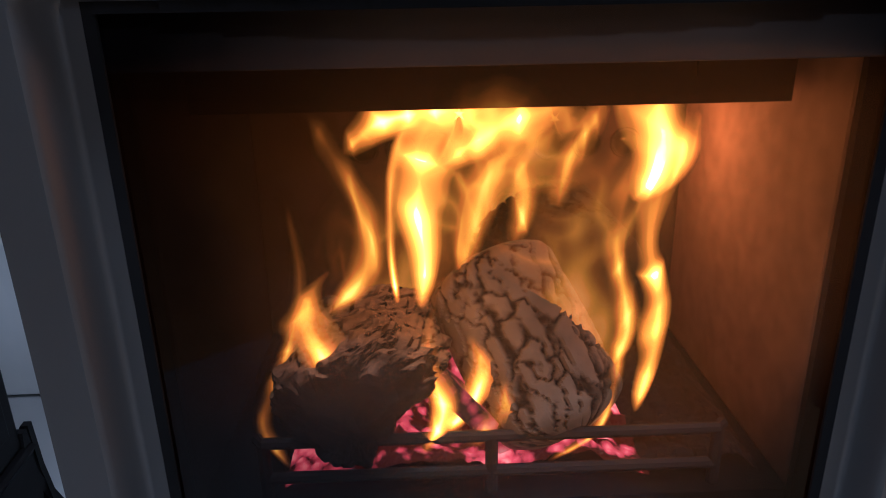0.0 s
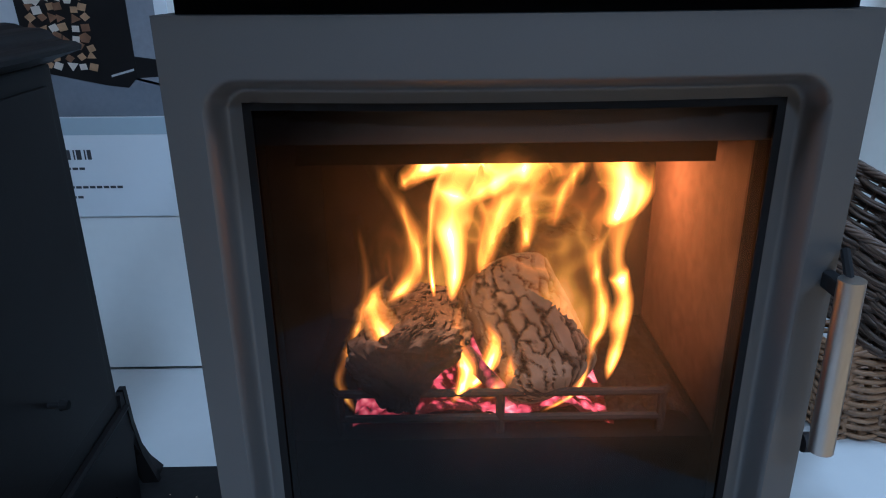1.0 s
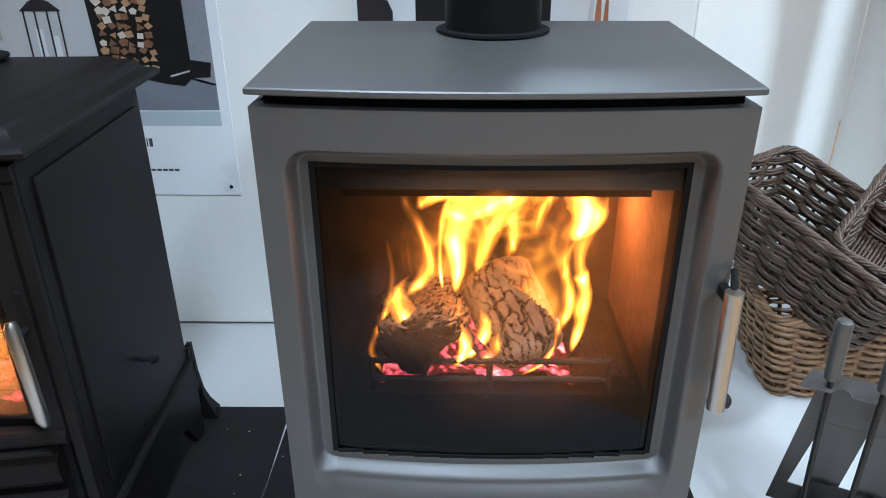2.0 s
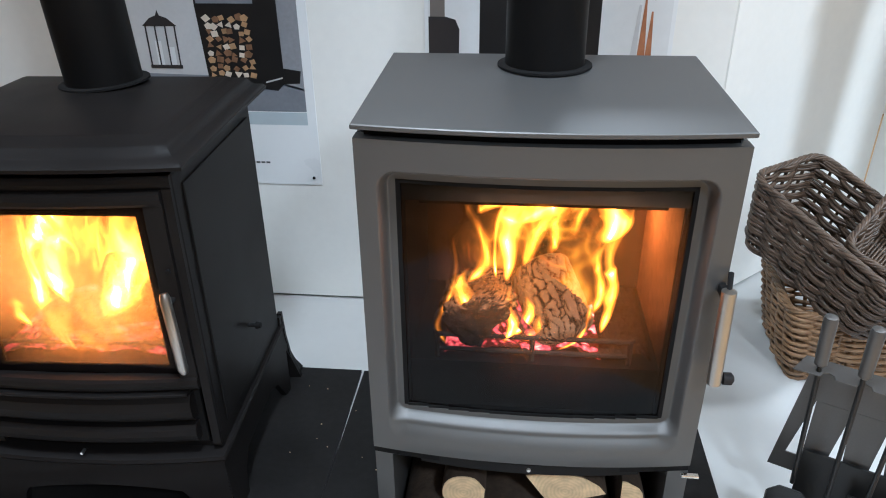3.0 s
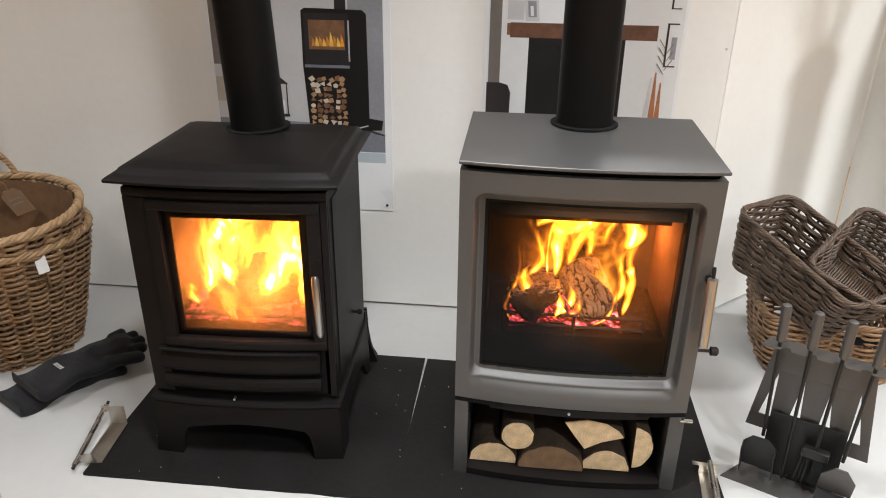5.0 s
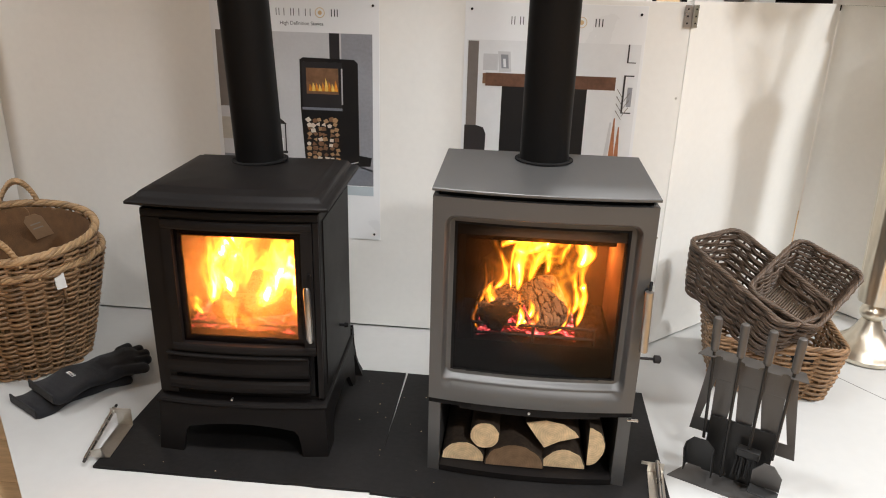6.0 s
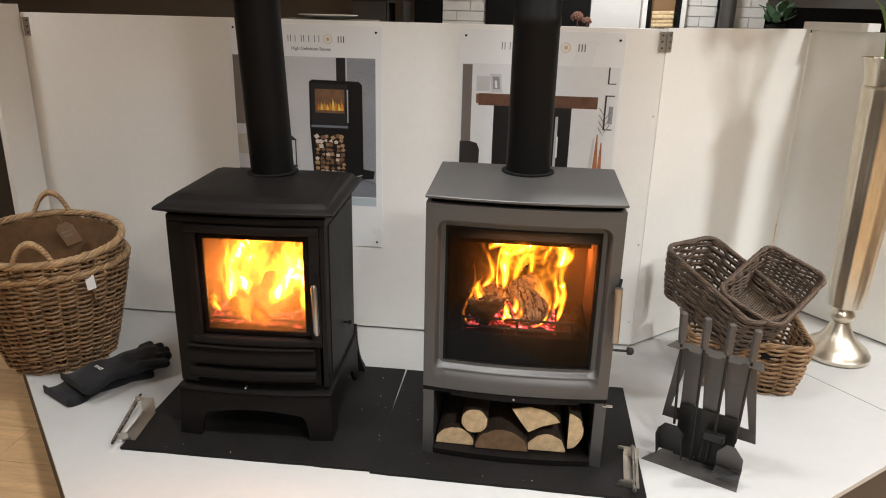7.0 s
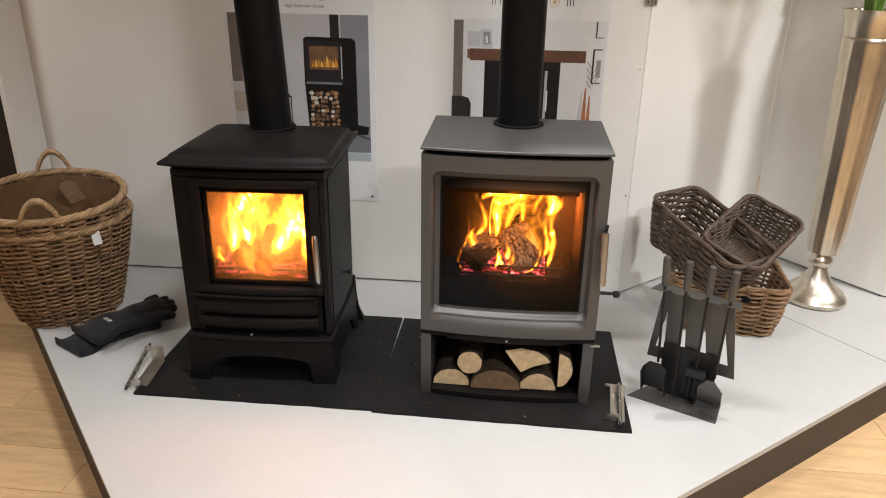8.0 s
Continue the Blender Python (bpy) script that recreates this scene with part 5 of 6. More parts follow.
patch(pb, "photo_post", X0 + 0.004, X0 + 0.040, 0.805, 1.096, "taupe", 2)
poly_patch(pb, "photo_chair", [(X0, 0.56), (-0.19, 0.56), (-0.186, 0.78), (-0.196, 0.803), (-0.22, 0.81), (X0, 0.81)], "soft_black", 3)
patch(pb, "photo_hearth_opening", -0.137, 0.153, 0.56, 0.950, "black", 2)
patch(pb, "photo_beam", -0.195, 0.246, 0.948, 0.992, "beam", 3)
patch(pb, "photo_beam_end", -0.205, -0.195, 0.955, 0.990, "wood_b", 3)
patch(pb, "photo_picture_frame", -0.150, -0.108, 0.996, 1.064, "pale", 3, -0.006)
patch(pb, "photo_picture", -0.142, -0.117, 1.008, 1.054, "grey", 4, -0.004)
patch(pb, "photo_picture_print", -0.135, -0.126, 1.012, 1.04, "white", 5, -0.003)
patch(pb, "photo_shade", -0.205, -0.155, 1.0, 1.055, "pale", 2)
patch(pb, "photo_stove_edge", 0.096, 0.106, 0.70, 0.915, "steel", 3)
patch(pb, "photo_stove_handle", 0.104, 0.110, 0.76, 0.84, "white", 4)
for x0, x1, z0, z1 in ((0.276, 0.281, 1.04, 1.10), (0.281, 0.306, 1.04, 1.043), (0.272, 0.278, 0.872, 1.0), (0.278, 0.306, 0.996, 1.0), (0.278, 0.306, 0.872, 0.876)):
    patch(pb, "photo_frame_edge", x0, x1, z0, z1, "soft_black", 3)
patch(pb, "photo_art", 0.288, 0.304, 0.895, 0.96, "grey", 3)
for x, h, w in ((0.255, 0.29, 0.013), (0.272, 0.26, 0.012)):
    poly_patch(pb, "photo_tall_vase", [(x - w, 0.565), (x + w, 0.565), (x + w * 0.8, 0.565 + h * 0.45), (x + 0.002, 0.565 + h), (x - 0.002, 0.565 + h), (x - w * 0.8, 0.565 + h * 0.45)], "copper", 3)
poly_patch(pb, "photo_vase_shadow", [(0.215, 0.565), (0.24, 0.565), (0.246, 0.84), (0.240, 0.84)], "pale", 2)
for k in range(7):
    x, z = 0.275 + 0.02 * noise.noise((k, 3, 1)), 0.85 + 0.012 * k
    poly_patch(pb, "photo_twig", [(x, z), (x + 0.0018, z), (x + 0.022 * (1 if k % 2 else -1), z + 0.03), (x + 0.02 * (1 if k % 2 else -1), z + 0.032)], "taupe", 4)
patch(pb, "blue_strip", X0, X1, 0.510, 0.543, "blue", 1)
wordmark(pb, -0.117, 1.152, 0.026, [(0, 0.1), (0.38, 0.1), (1.1, 0.1), (1.5, 0.1), (2.4, 0.1), (3.4, 0.1), (4.4, 0.1), (5.4, 0.1), (6.4, 0.1), (7.4, 0.1)])
ring_mark(pb, 0.115, 1.165, 0.017)
wordmark(pb, 0.160, 1.152, 0.026, [(0, 0.14), (0.42, 0.14), (0.84, 0.14)])
pins(pb, [(-0.250, 1.198), (0.307, 1.195), (-0.250, 0.392), (0.307, 0.392)])


# ---- wicker ----
def add_strand(V, F, pts, radii, k=5, closed=True):
    """Append a round withy to vertex and face lists."""
    P = np.array(pts)
    nP = len(P)
    T = (np.roll(P, -1, 0) - np.roll(P, 1, 0)) if closed else np.gradient(P, axis=0)
    T /= np.linalg.norm(T, axis=1)[:, None] + 1e-9
    ref = np.array([0.13, 0.21, 0.97]) if abs(T[:, 2]).mean() < 0.7 else np.array([0.97, 0.2, 0.1])
    S = np.cross(T, ref)
    S /= np.linalg.norm(S, axis=1)[:, None] + 1e-9
    U = np.cross(S, T)
    b = len(V)
    for i in range(nP):
        for j in range(k):
            a = 2 * math.pi * j / k
            V.append(tuple(P[i] + radii * (math.cos(a) * S[i] + math.sin(a) * U[i])))
    for i in range(nP if closed else nP - 1):
        i2 = (i + 1) % nP
        for j in range(k):
            F.append((b + i * k + j, b + i * k + (j + 1) % k, b + i2 * k + (j + 1) % k, b + i2 * k + j))


def withy_part(name, V, F, material, parent, label=""):
    me = bpy.data.meshes.new(name)
    me.from_pydata(V, [], F)
    me.materials.append(material)
    for p in me.polygons:
        p.use_smooth = True
    ob = new(name, me)
    ob.parent = parent
    if label:
        tagged(ob, label)
    return ob


def ring_path(w, d, c, k):
    """k points and outward normals round a rounded rectangle (w, d half sizes, c corner radius)."""
    out = []
    segs = [(0, 2 * (d - c)), (1, math.pi * c / 2), (2, 2 * (w - c)), (3, math.pi * c / 2), (4, 2 * (d - c)), (5, math.pi * c / 2), (6, 2 * (w - c)), (7, math.pi * c / 2)]
    total = sum(s for _, s in segs)
    for i in range(k):
        s = total * i / k
        for idx, ln in segs:
            if s <= ln or idx == 7:
                break
            s -= ln
        q = idx // 2
        if idx % 2 == 0:
            base, nrm, tan = [((w, -(d - c)), (1, 0), (0, 1)), ((w - c, d), (0, 1), (-1, 0)), ((-w, d - c), (-1, 0), (0, -1)), ((-(w - c), -d), (0, -1), (1, 0))][q]
            out.append((base[0] + tan[0] * s, base[1] + tan[1] * s, nrm[0], nrm[1]))
        else:
            cx, cy = [(w - c, d - c), (-(w - c), d - c), (-(w - c), -(d - c)), (w - c, -(d - c))][q]
            a = q * math.pi / 2 + s / c
            out.append((cx + c * math.cos(a), cy + c * math.sin(a), math.cos(a), math.sin(a)))
    return out


def wicker_basket(t, base, top, h, rows, stakes, r, material, bundle=1, wave=1.0, rim=3, rim_r=0.008, seed=0, handles=(), floor_z=0.012, gap_rows=(), rim_material=None):
    """base, top: (half width, half depth, corner radius). Woven rows over stakes, a plaited rim and a woven floor."""
    rg = random.Random(seed)
    k = stakes * 4

    def at(f):
        e = f ** 0.85
        return tuple(a + (b - a) * e for a, b in zip(base, top))

    V, F = [], []
    for row in range(rows):
        if row in gap_rows:
            continue
        f = (row + 0.5) / rows
        path = ring_path(*at(f), k)
        ph = (row // bundle) % 2 * math.pi
        dz = rg.uniform(-0.25, 0.25) * h / rows
        pts = []
        for i, (x, y, nx, ny) in enumerate(path):
            o = wave * r * 1.5 * math.cos(2 * math.pi * i / 4 * 0.5 + ph) + r * 0.9 * noise.noise((i * 0.3, row, seed))
            pts.append((x + nx * o, y + ny * o, h * f + dz + r * 1.1 * noise.noise((i * 0.12, row * 1.3, seed + 9))))
        add_strand(V, F, pts, r * rg.uniform(0.85, 1.15))
    tagged(withy_part("weave", V, F, material, t), kind="stuff")
    V, F = [], []
    lo, hi = ring_path(*at(0.0), k), ring_path(*at(1.0), k)
    for i in range(0, k, 2):
        a, b = lo[i], hi[i]
        add_strand(V, F, [(a[0] + (b[0] - a[0]) * q ** 0.85, a[1] + (b[1] - a[1]) * q ** 0.85, h * q) for q in (0, 0.2, 0.4, 0.6, 0.8, 1.0)], r * 1.05, 5, False)
    tagged(withy_part("stake_work", V, F, material, t), kind="stuff")
    V, F = [], []
    top_path = ring_path(*at(1.0), 160)
    for s in range(rim):
        pts = []
        for i, (x, y, nx, ny) in enumerate(top_path):
            a = 2 * math.pi * (i / 160 * 14 + s / rim)
            pts.append((x + nx * rim_r * math.cos(a), y + ny * rim_r * math.cos(a), h + rim_r * math.sin(a) + 0.002 * noise.noise((i * 0.1, s, seed))))
        add_strand(V, F, pts, rim_r * 0.8, 6)
    withy_part("rim", V, F, rim_material or material, t, "plaited willow rim")
    V, F = [], []
    w, d = base[0] * 0.97, base[1] * 0.97
    n = int(2 * d / (r * 2.1))
    for i in range(n + 1):
        y = -d + 2 * d * i / n
        circ = abs(base[0] - base[2]) < 1e-4
        ww = math.sqrt(max(0.0001, w * w - y * y)) if circ else w
        add_strand(V, F, [(-ww + 2 * ww * q / 24, y, floor_z + r * 0.9 * math.cos(math.pi * q * 0.5 * 2 + i * math.pi)) for q in range(25)], r, 5, False)
    tagged(withy_part("woven_floor", V, F, material, t), kind="stuff")
    for (ang, span, rise, thick) in handles:
        V, F = [], []
        tp = at(1.0)
        for s in range(3):
            pts = []
            for q in range(41):
                f = q / 40
                a = ang + span * (f - 0.5)
                rad = tp[0] * 1.0
                tw = 2 * math.pi * (f * 7 + s / 3)
                z = h - 0.02 + rise * math.sin(math.pi * f) ** 0.7
                rr = rad + thick * 0.7 * math.cos(tw)
                pts.append((rr * math.cos(a), rr * math.sin(a), z + thick * 0.7 * math.sin(tw)))
            add_strand(V, F, pts, thick * 0.62, 6, False)
        withy_part("handle", V, F, rim_material or material, t, "twisted willow loop handle")


LOGB = "nested log baskets"
bx, by = -1.742, 0.455
ob = thing("log_basket", pose(bx, by, BOARD_Z, 0, 0, 20), "round tan willow log basket on the platform edge", "basket", LOGB)
wicker_basket(ob, (0.175, 0.175, 0.175), (0.268, 0.268, 0.268), 0.395, 42, 28, 0.0054, WICKER_TAN, 1, 1.35, 5, 0.0078, 1, rim_material=WICKER_RIM, handles=[(radians(-28 - 20), 0.45, 0.085, 0.009)])
ob2 = thing("log_basket", Matrix.Translation((bx - 0.005, by + 0.008, BOARD_Z + 0.068)) @ Matrix.Rotation(radians(5), 4, Vector((0.86, 0.51, 0))), "round willow log basket lined with sacking, nested inside another", "basket", LOGB)
wicker_basket(ob2, (0.160, 0.160, 0.160), (0.258, 0.258, 0.258), 0.410, 42, 28, 0.0054, WICKER_TAN, 1, 1.35, 5, 0.0078, 2, rim_material=WICKER_RIM, handles=[(radians(-64), 0.52, 0.100, 0.010), (radians(118), 0.52, 0.105, 0.010)])
lin = bmesh.new()
rings = []
for r, z in ((0.145, 0.03), (0.168, 0.12), (0.198, 0.25), (0.224, 0.34), (0.241, 0.40)):
    rings.append([((r + 0.004 * noise.noise((i * 0.6, z * 20, 3))) * math.cos(2 * math.pi * i / 48), (r + 0.004 * noise.noise((i * 0.6, z * 20, 3))) * math.sin(2 * math.pi * i / 48), z) for i in range(48)])
loft(lin, rings, (True, False))
part("liner", lin, LINER, ob2, "brown sacking liner", smooth=True)


def swing_tag(m, w, h, material, label, bars=0):
    t = thing("price_tag", m, label, "tag", "basket tags")
    o = [(-w / 2, -h), (w / 2, -h), (w / 2, -h * 0.18), (w * 0.25, 0), (-w * 0.25, 0), (-w / 2, -h * 0.18)]
    part("card", sheet(bmesh.new(), o, 0.001, Matrix.Identity(4)), material, t)
    for q in range(bars):
        part("print_bar", cuboid(-w * 0.3, w * 0.25, -0.0012, 0.0, -h * (0.4 + 0.18 * q), -h * (0.36 + 0.18 * q)), INK["beige"], t)
    part("string", tube(bmesh.new(), [(0, 0, -0.004), (0.004, 0.004, 0.02), (-0.004, 0.008, 0.04)], 0.0012, 5), WICKER_TAN, t, "thin string")


swing_tag(pose(-1.505, 0.326, 0.385, -14, 0, 60), 0.032, 0.062, TAG_WHITE, "small white card tag hanging from the basket")
swing_tag(pose(-1.765, 0.590, 0.470, 20, -18, 25), 0.062, 0.105, TAG_BROWN, "brown card label hanging inside the basket", 2)
wl = bmesh.new()
tube(wl, [(-1.502, 0.330, 0.37), (-1.500, 0.338, 0.31), (-1.506, 0.350, 0.26)], [0.004, 0.005, 0.002], 6)
tagged(part("loose_withy", wl, WICKER_TAN), "loose split willow end on the basket", "withy")

RB = "willow storage baskets"
low = thing("storage_basket", pose(0.842, 0.705, BOARD_Z, 0, 0, -6), "small brown rectangular willow basket with handle slots", "basket", RB)
wicker_basket(low, (0.170, 0.130, 0.03), (0.207, 0.165, 0.04), 0.205, 22, 20, 0.0054, WICKER_MID, 1, 1.3, 4, 0.006, 4)
# Solid black block drawn for the dark inside of the slot.
slot = part("handle_slot_shade", cuboid(0.035, 0.105, -0.170, -0.152, 0.150, 0.176, 0.006), SOOT_SHADE_BLACK, low, "dark block painting the shade in a handle slot")
BIGM = Matrix.Translation((0.712, 0.676, 0.235)) @ Matrix(((0.547, 0.81, 0.17, 0), (-0.764, 0.58, -0.286, 0), (-0.333, 0.03, 0.936, 0), (0, 0, 0, 1))).to_quaternion().to_matrix().to_4x4()
big = thing("storage_basket", BIGM, "large grey-brown willow basket lying tilted on another", "basket", RB)
wicker_basket(big, (0.175, 0.090, 0.035), (0.218, 0.125, 0.045), 0.185, 42, 18, 0.0042, WICKER_DARK, 3, 1.4, 5, 0.0052, 5)
MIDM = Matrix(((0.667, -0.741, -0.026, 0.869), (0.667, 0.585, -0.42, 0.622), (0.333, 0.332, 0.894, 0.303), (0, 0, 0, 1)))
mid = thing("storage_basket", Matrix.Translation(MIDM.translation) @ MIDM.to_quaternion().to_matrix().to_4x4(), "grey-brown willow tray basket tipped towards the room", "basket", RB)
wicker_basket(mid, (0.130, 0.088, 0.03), (0.160, 0.114, 0.04), 0.125, 32, 20, 0.0036, WICKER_DARK, 2, 1.25, 5, 0.0046, 6, gap_rows=(22, 23))
swing_tag(pose(0.975, 0.690, 0.435, 20, 10, -20), 0.022, 0.045, TAG_WHITE, "small pale tag inside the tipped basket")

# ---- fireside tools ----
tools = thing("companion_stand", pose(0.566, 0.060, BOARD_Z, 0, 0, -27) @ Matrix.Diagonal((1.0, 1.0, 0.965, 1.0)), "dark grey folded steel stand for fireside tools", "tool stand")
part("base_plate", sheet(bmesh.new(), [(-0.158, -0.050), (0.122, -0.050), (0.112, 0.06), (0.05, 0.10), (-0.05, 0.10), (-0.112, 0.06)], 0.003, pose(0, 0, 0.0035, -90)), TOOL_GREY, tools, "flat dark grey base plate")
LEANM = Matrix.Translation((0, 0.055, 0.0)) @ pose(0, 0, 0, 5)
half_w = lambda z: 0.105 + (0.40 - z) / 0.275 * 0.032
part("back_sheet", sheet(bmesh.new(), [(-half_w(0.31), 0.31), (half_w(0.31), 0.31), (half_w(0.40), 0.40), (-half_w(0.40), 0.40)], 0.002, LEANM), TOOL_GREY, tools, "dark grey slotted back sheet")
for q in range(5):
    # fins parted by four slots that widen downwards
    e0, e1 = -1.25 + 0.5 * q, -0.75 + 0.5 * q
    a0, a1 = max(-1.0, e0) * half_w(0.3095), min(1.0, e1) * half_w(0.3095)
    b0 = -half_w(0.165) if q == 0 else e0 * half_w(0.165) + 0.0135
    b1 = half_w(0.165) if q == 4 else e1 * half_w(0.165) - 0.0135
    part("back_fin", sheet(bmesh.new(), [(a0, 0.3095), (a1, 0.3095), (b1, 0.165), (b0, 0.165)], 0.002, LEANM), TOOL_GREY, tools, "tapered dark grey fin")
part("lower_strip", sheet(bmesh.new(), [(-half_w(0.12), 0.12), (half_w(0.12), 0.12), (half_w(0.1645), 0.1645), (-half_w(0.1645), 0.1645)], 0.002, LEANM), TOOL_GREY, tools)
shelf = [(-0.134, -0.044)]
for q in range(4):
    cx = -0.081 + 0.054 * q
    shelf += [(cx + 0.012 * math.cos(a), -0.044 + 0.014 * math.sin(a)) for a in (math.pi, math.pi * 0.75, math.pi / 2, math.pi * 0.25, 0)]
shelf += [(0.134, -0.044), (0.120, 0.001), (-0.120, 0.001)]
part("shelf_lip", slab(bmesh.new(), [(shelf, 0.4005), (shelf, 0.403)]), TOOL_GREY, tools, "notched grey shelf lip").matrix_basis = LEANM
part("stand_foot", cuboid(-0.085, 0.085, 0.03, 0.036, 0.0035, 0.19, 0.001), TOOL_BLACK, tools)
FS = "fireside tools on the stand"


def tool(x, name, label, head):
    t = thing(name, tools.matrix_basis @ Matrix.Translation((x, 0.008, 0.0)) @ pose(0, 0, 0, 3, 2 * x / 0.09, 0), label, "fireside tool", FS)
    part("grip", tube(bmesh.new(), [(0, 0, 0.412), (0, 0, 0.416), (0, 0, 0.505), (0, 0, 0.512), (0, 0, 0.516)], [0.007, 0.0105, 0.0115, 0.010, 0.004], 14), TOOL_GREY, t, "rounded grey grip", smooth=True)
    part("shaft", tube(bmesh.new(), [(0, 0, 0.13), (0, 0, 0.412)], 0.0042, 8), TOOL_BLACK, t)
    head(t)


def shovel_head(t):
    o = [(-0.036, 0.035), (0.036, 0.035), (0.036, 0.125), (0.018, 0.150), (-0.018, 0.150), (-0.036, 0.125)]
    part("blade", sheet(bmesh.new(), o, 0.002, pose(0, -0.004, 0, 12)), TOOL_BLACK, t, "black shovel blade")
    for s in (-1, 1):
        part("blade_side", cuboid(min(s * 0.036, s * 0.038), max(s * 0.036, s * 0.038), -0.028, 0.0, 0.035, 0.125, 0.0, pose(0, -0.004, 0, 12)), TOOL_BLACK, t)


def poker_head(t):
    part("hook", tube(bmesh.new(), [(0, 0, 0.13), (0, 0, 0.03), (0, 0, 0.018), (0.012, -0.01, 0.04)], [0.0042, 0.0042, 0.003, 0.002], 8), TOOL_BLACK, t)


def brush_head(t):
    part("ferrule", cuboid(-0.03, 0.03, -0.012, 0.012, 0.115, 0.14, 0.004), TOOL_BLACK, t)
    bm = bmesh.new()
    rg = random.Random(3)
    for _ in range(90):
        x, y = rg.uniform(-0.027, 0.027), rg.uniform(-0.009, 0.009)
        tube(bm, [(x, y, 0.116), (x * 1.25 + rg.uniform(-0.003, 0.003), y * 1.6, rg.uniform(0.035, 0.05))], 0.0016, 4)
    part("bristles", bm, BRISTLE, t, "black bristles")


def tongs_head(t):
    o = [(-0.036, 0.055), (0.036, 0.055), (0.036, 0.12), (0.012, 0.165), (-0.012, 0.165), (-0.036, 0.12)]
    part("scoop", sheet(bmesh.new(), o, 0.003, pose(0, -0.006, 0, 20)), TOOL_GREY, t, "dark grey flat rake plate")
    part("scoop_edge", cuboid(-0.036, 0.036, -0.03, -0.002, 0.05, 0.056, 0.001, pose(0, -0.006, 0, 20)), TOOL_BLACK, t)


tool(-0.084, "fire_shovel", "black fire shovel with grey grip on the stand", shovel_head)
tool(-0.028, "fire_poker", "black fire poker with grey grip on the stand", poker_head)
tool(0.028, "hearth_brush", "black hearth brush with grey grip on the stand", brush_head)
tool(0.084, "fire_rake", "dark fire rake with grey grip on the stand", tongs_head)

# ---- steel brackets at the hearth ends ----
STAINLESS = pbr("dull_stainless_sheet", (0.52, 0.49, 0.44), 0.33, 1.0, 0.15, 14, 200, 0.08)
BR = "steel brackets at the hearth ends"


def bracket(m, label, tall, side):
    b = thing("hearth_bracket", m, label, "bracket", BR)
    part("plate", cuboid(-0.008, 0.036, -0.080, 0.080, 0.001, 0.0035, 0.001), STAINLESS, b)
    part("upright", sheet(bmesh.new(), [(-0.008, 0.0036), (0.036, 0.0036), (0.036, tall), (-0.026, tall), (-0.026, tall * 0.72), (-0.008, tall * 0.72)], 0.0022, Matrix.Translation((0, 0.076, 0))), STAINLESS, b)
    part("end_tab", sheet(bmesh.new(), [(-0.030, 0.0036), (0.024, 0.0036), (0.012, 0.030), (-0.020, 0.022)], 0.0022, Matrix.Translation((0, -0.080, 0))), STAINLESS, b)
    r = part("rod", tube(bmesh.new(), [(-0.020 * side, -0.104, 0.012), (-0.018 * side, 0.090, tall * 0.86)], 0.0066, 12), CHROME, b, "round polished steel rod", smooth=True)
    part("rod_screw", tube(bmesh.new(), [(-0.018 * side, 0.090, tall * 0.86), (-0.018 * side, 0.104, tall * 0.90)], 0.004, 8), DARK_STEEL, r)
    part("rod_screw", tube(bmesh.new(), [(-0.020 * side, -0.104, 0.012), (-0.020 * side, -0.112, 0.010)], 0.0045, 8), DARK_STEEL, r)


bracket(pose(-1.198, 0.002, 0.0, 0, 0, 6), "bent stainless steel bracket with a rod, lying on slate", 0.060, 1)
bracket(pose(0.345, 0.002, 0.0, 0, 0, -6), "bent stainless steel bracket with a rod, standing on slate", 0.034, -1)

# ---- heat gloves ----
GL = "pair of black heat gloves"


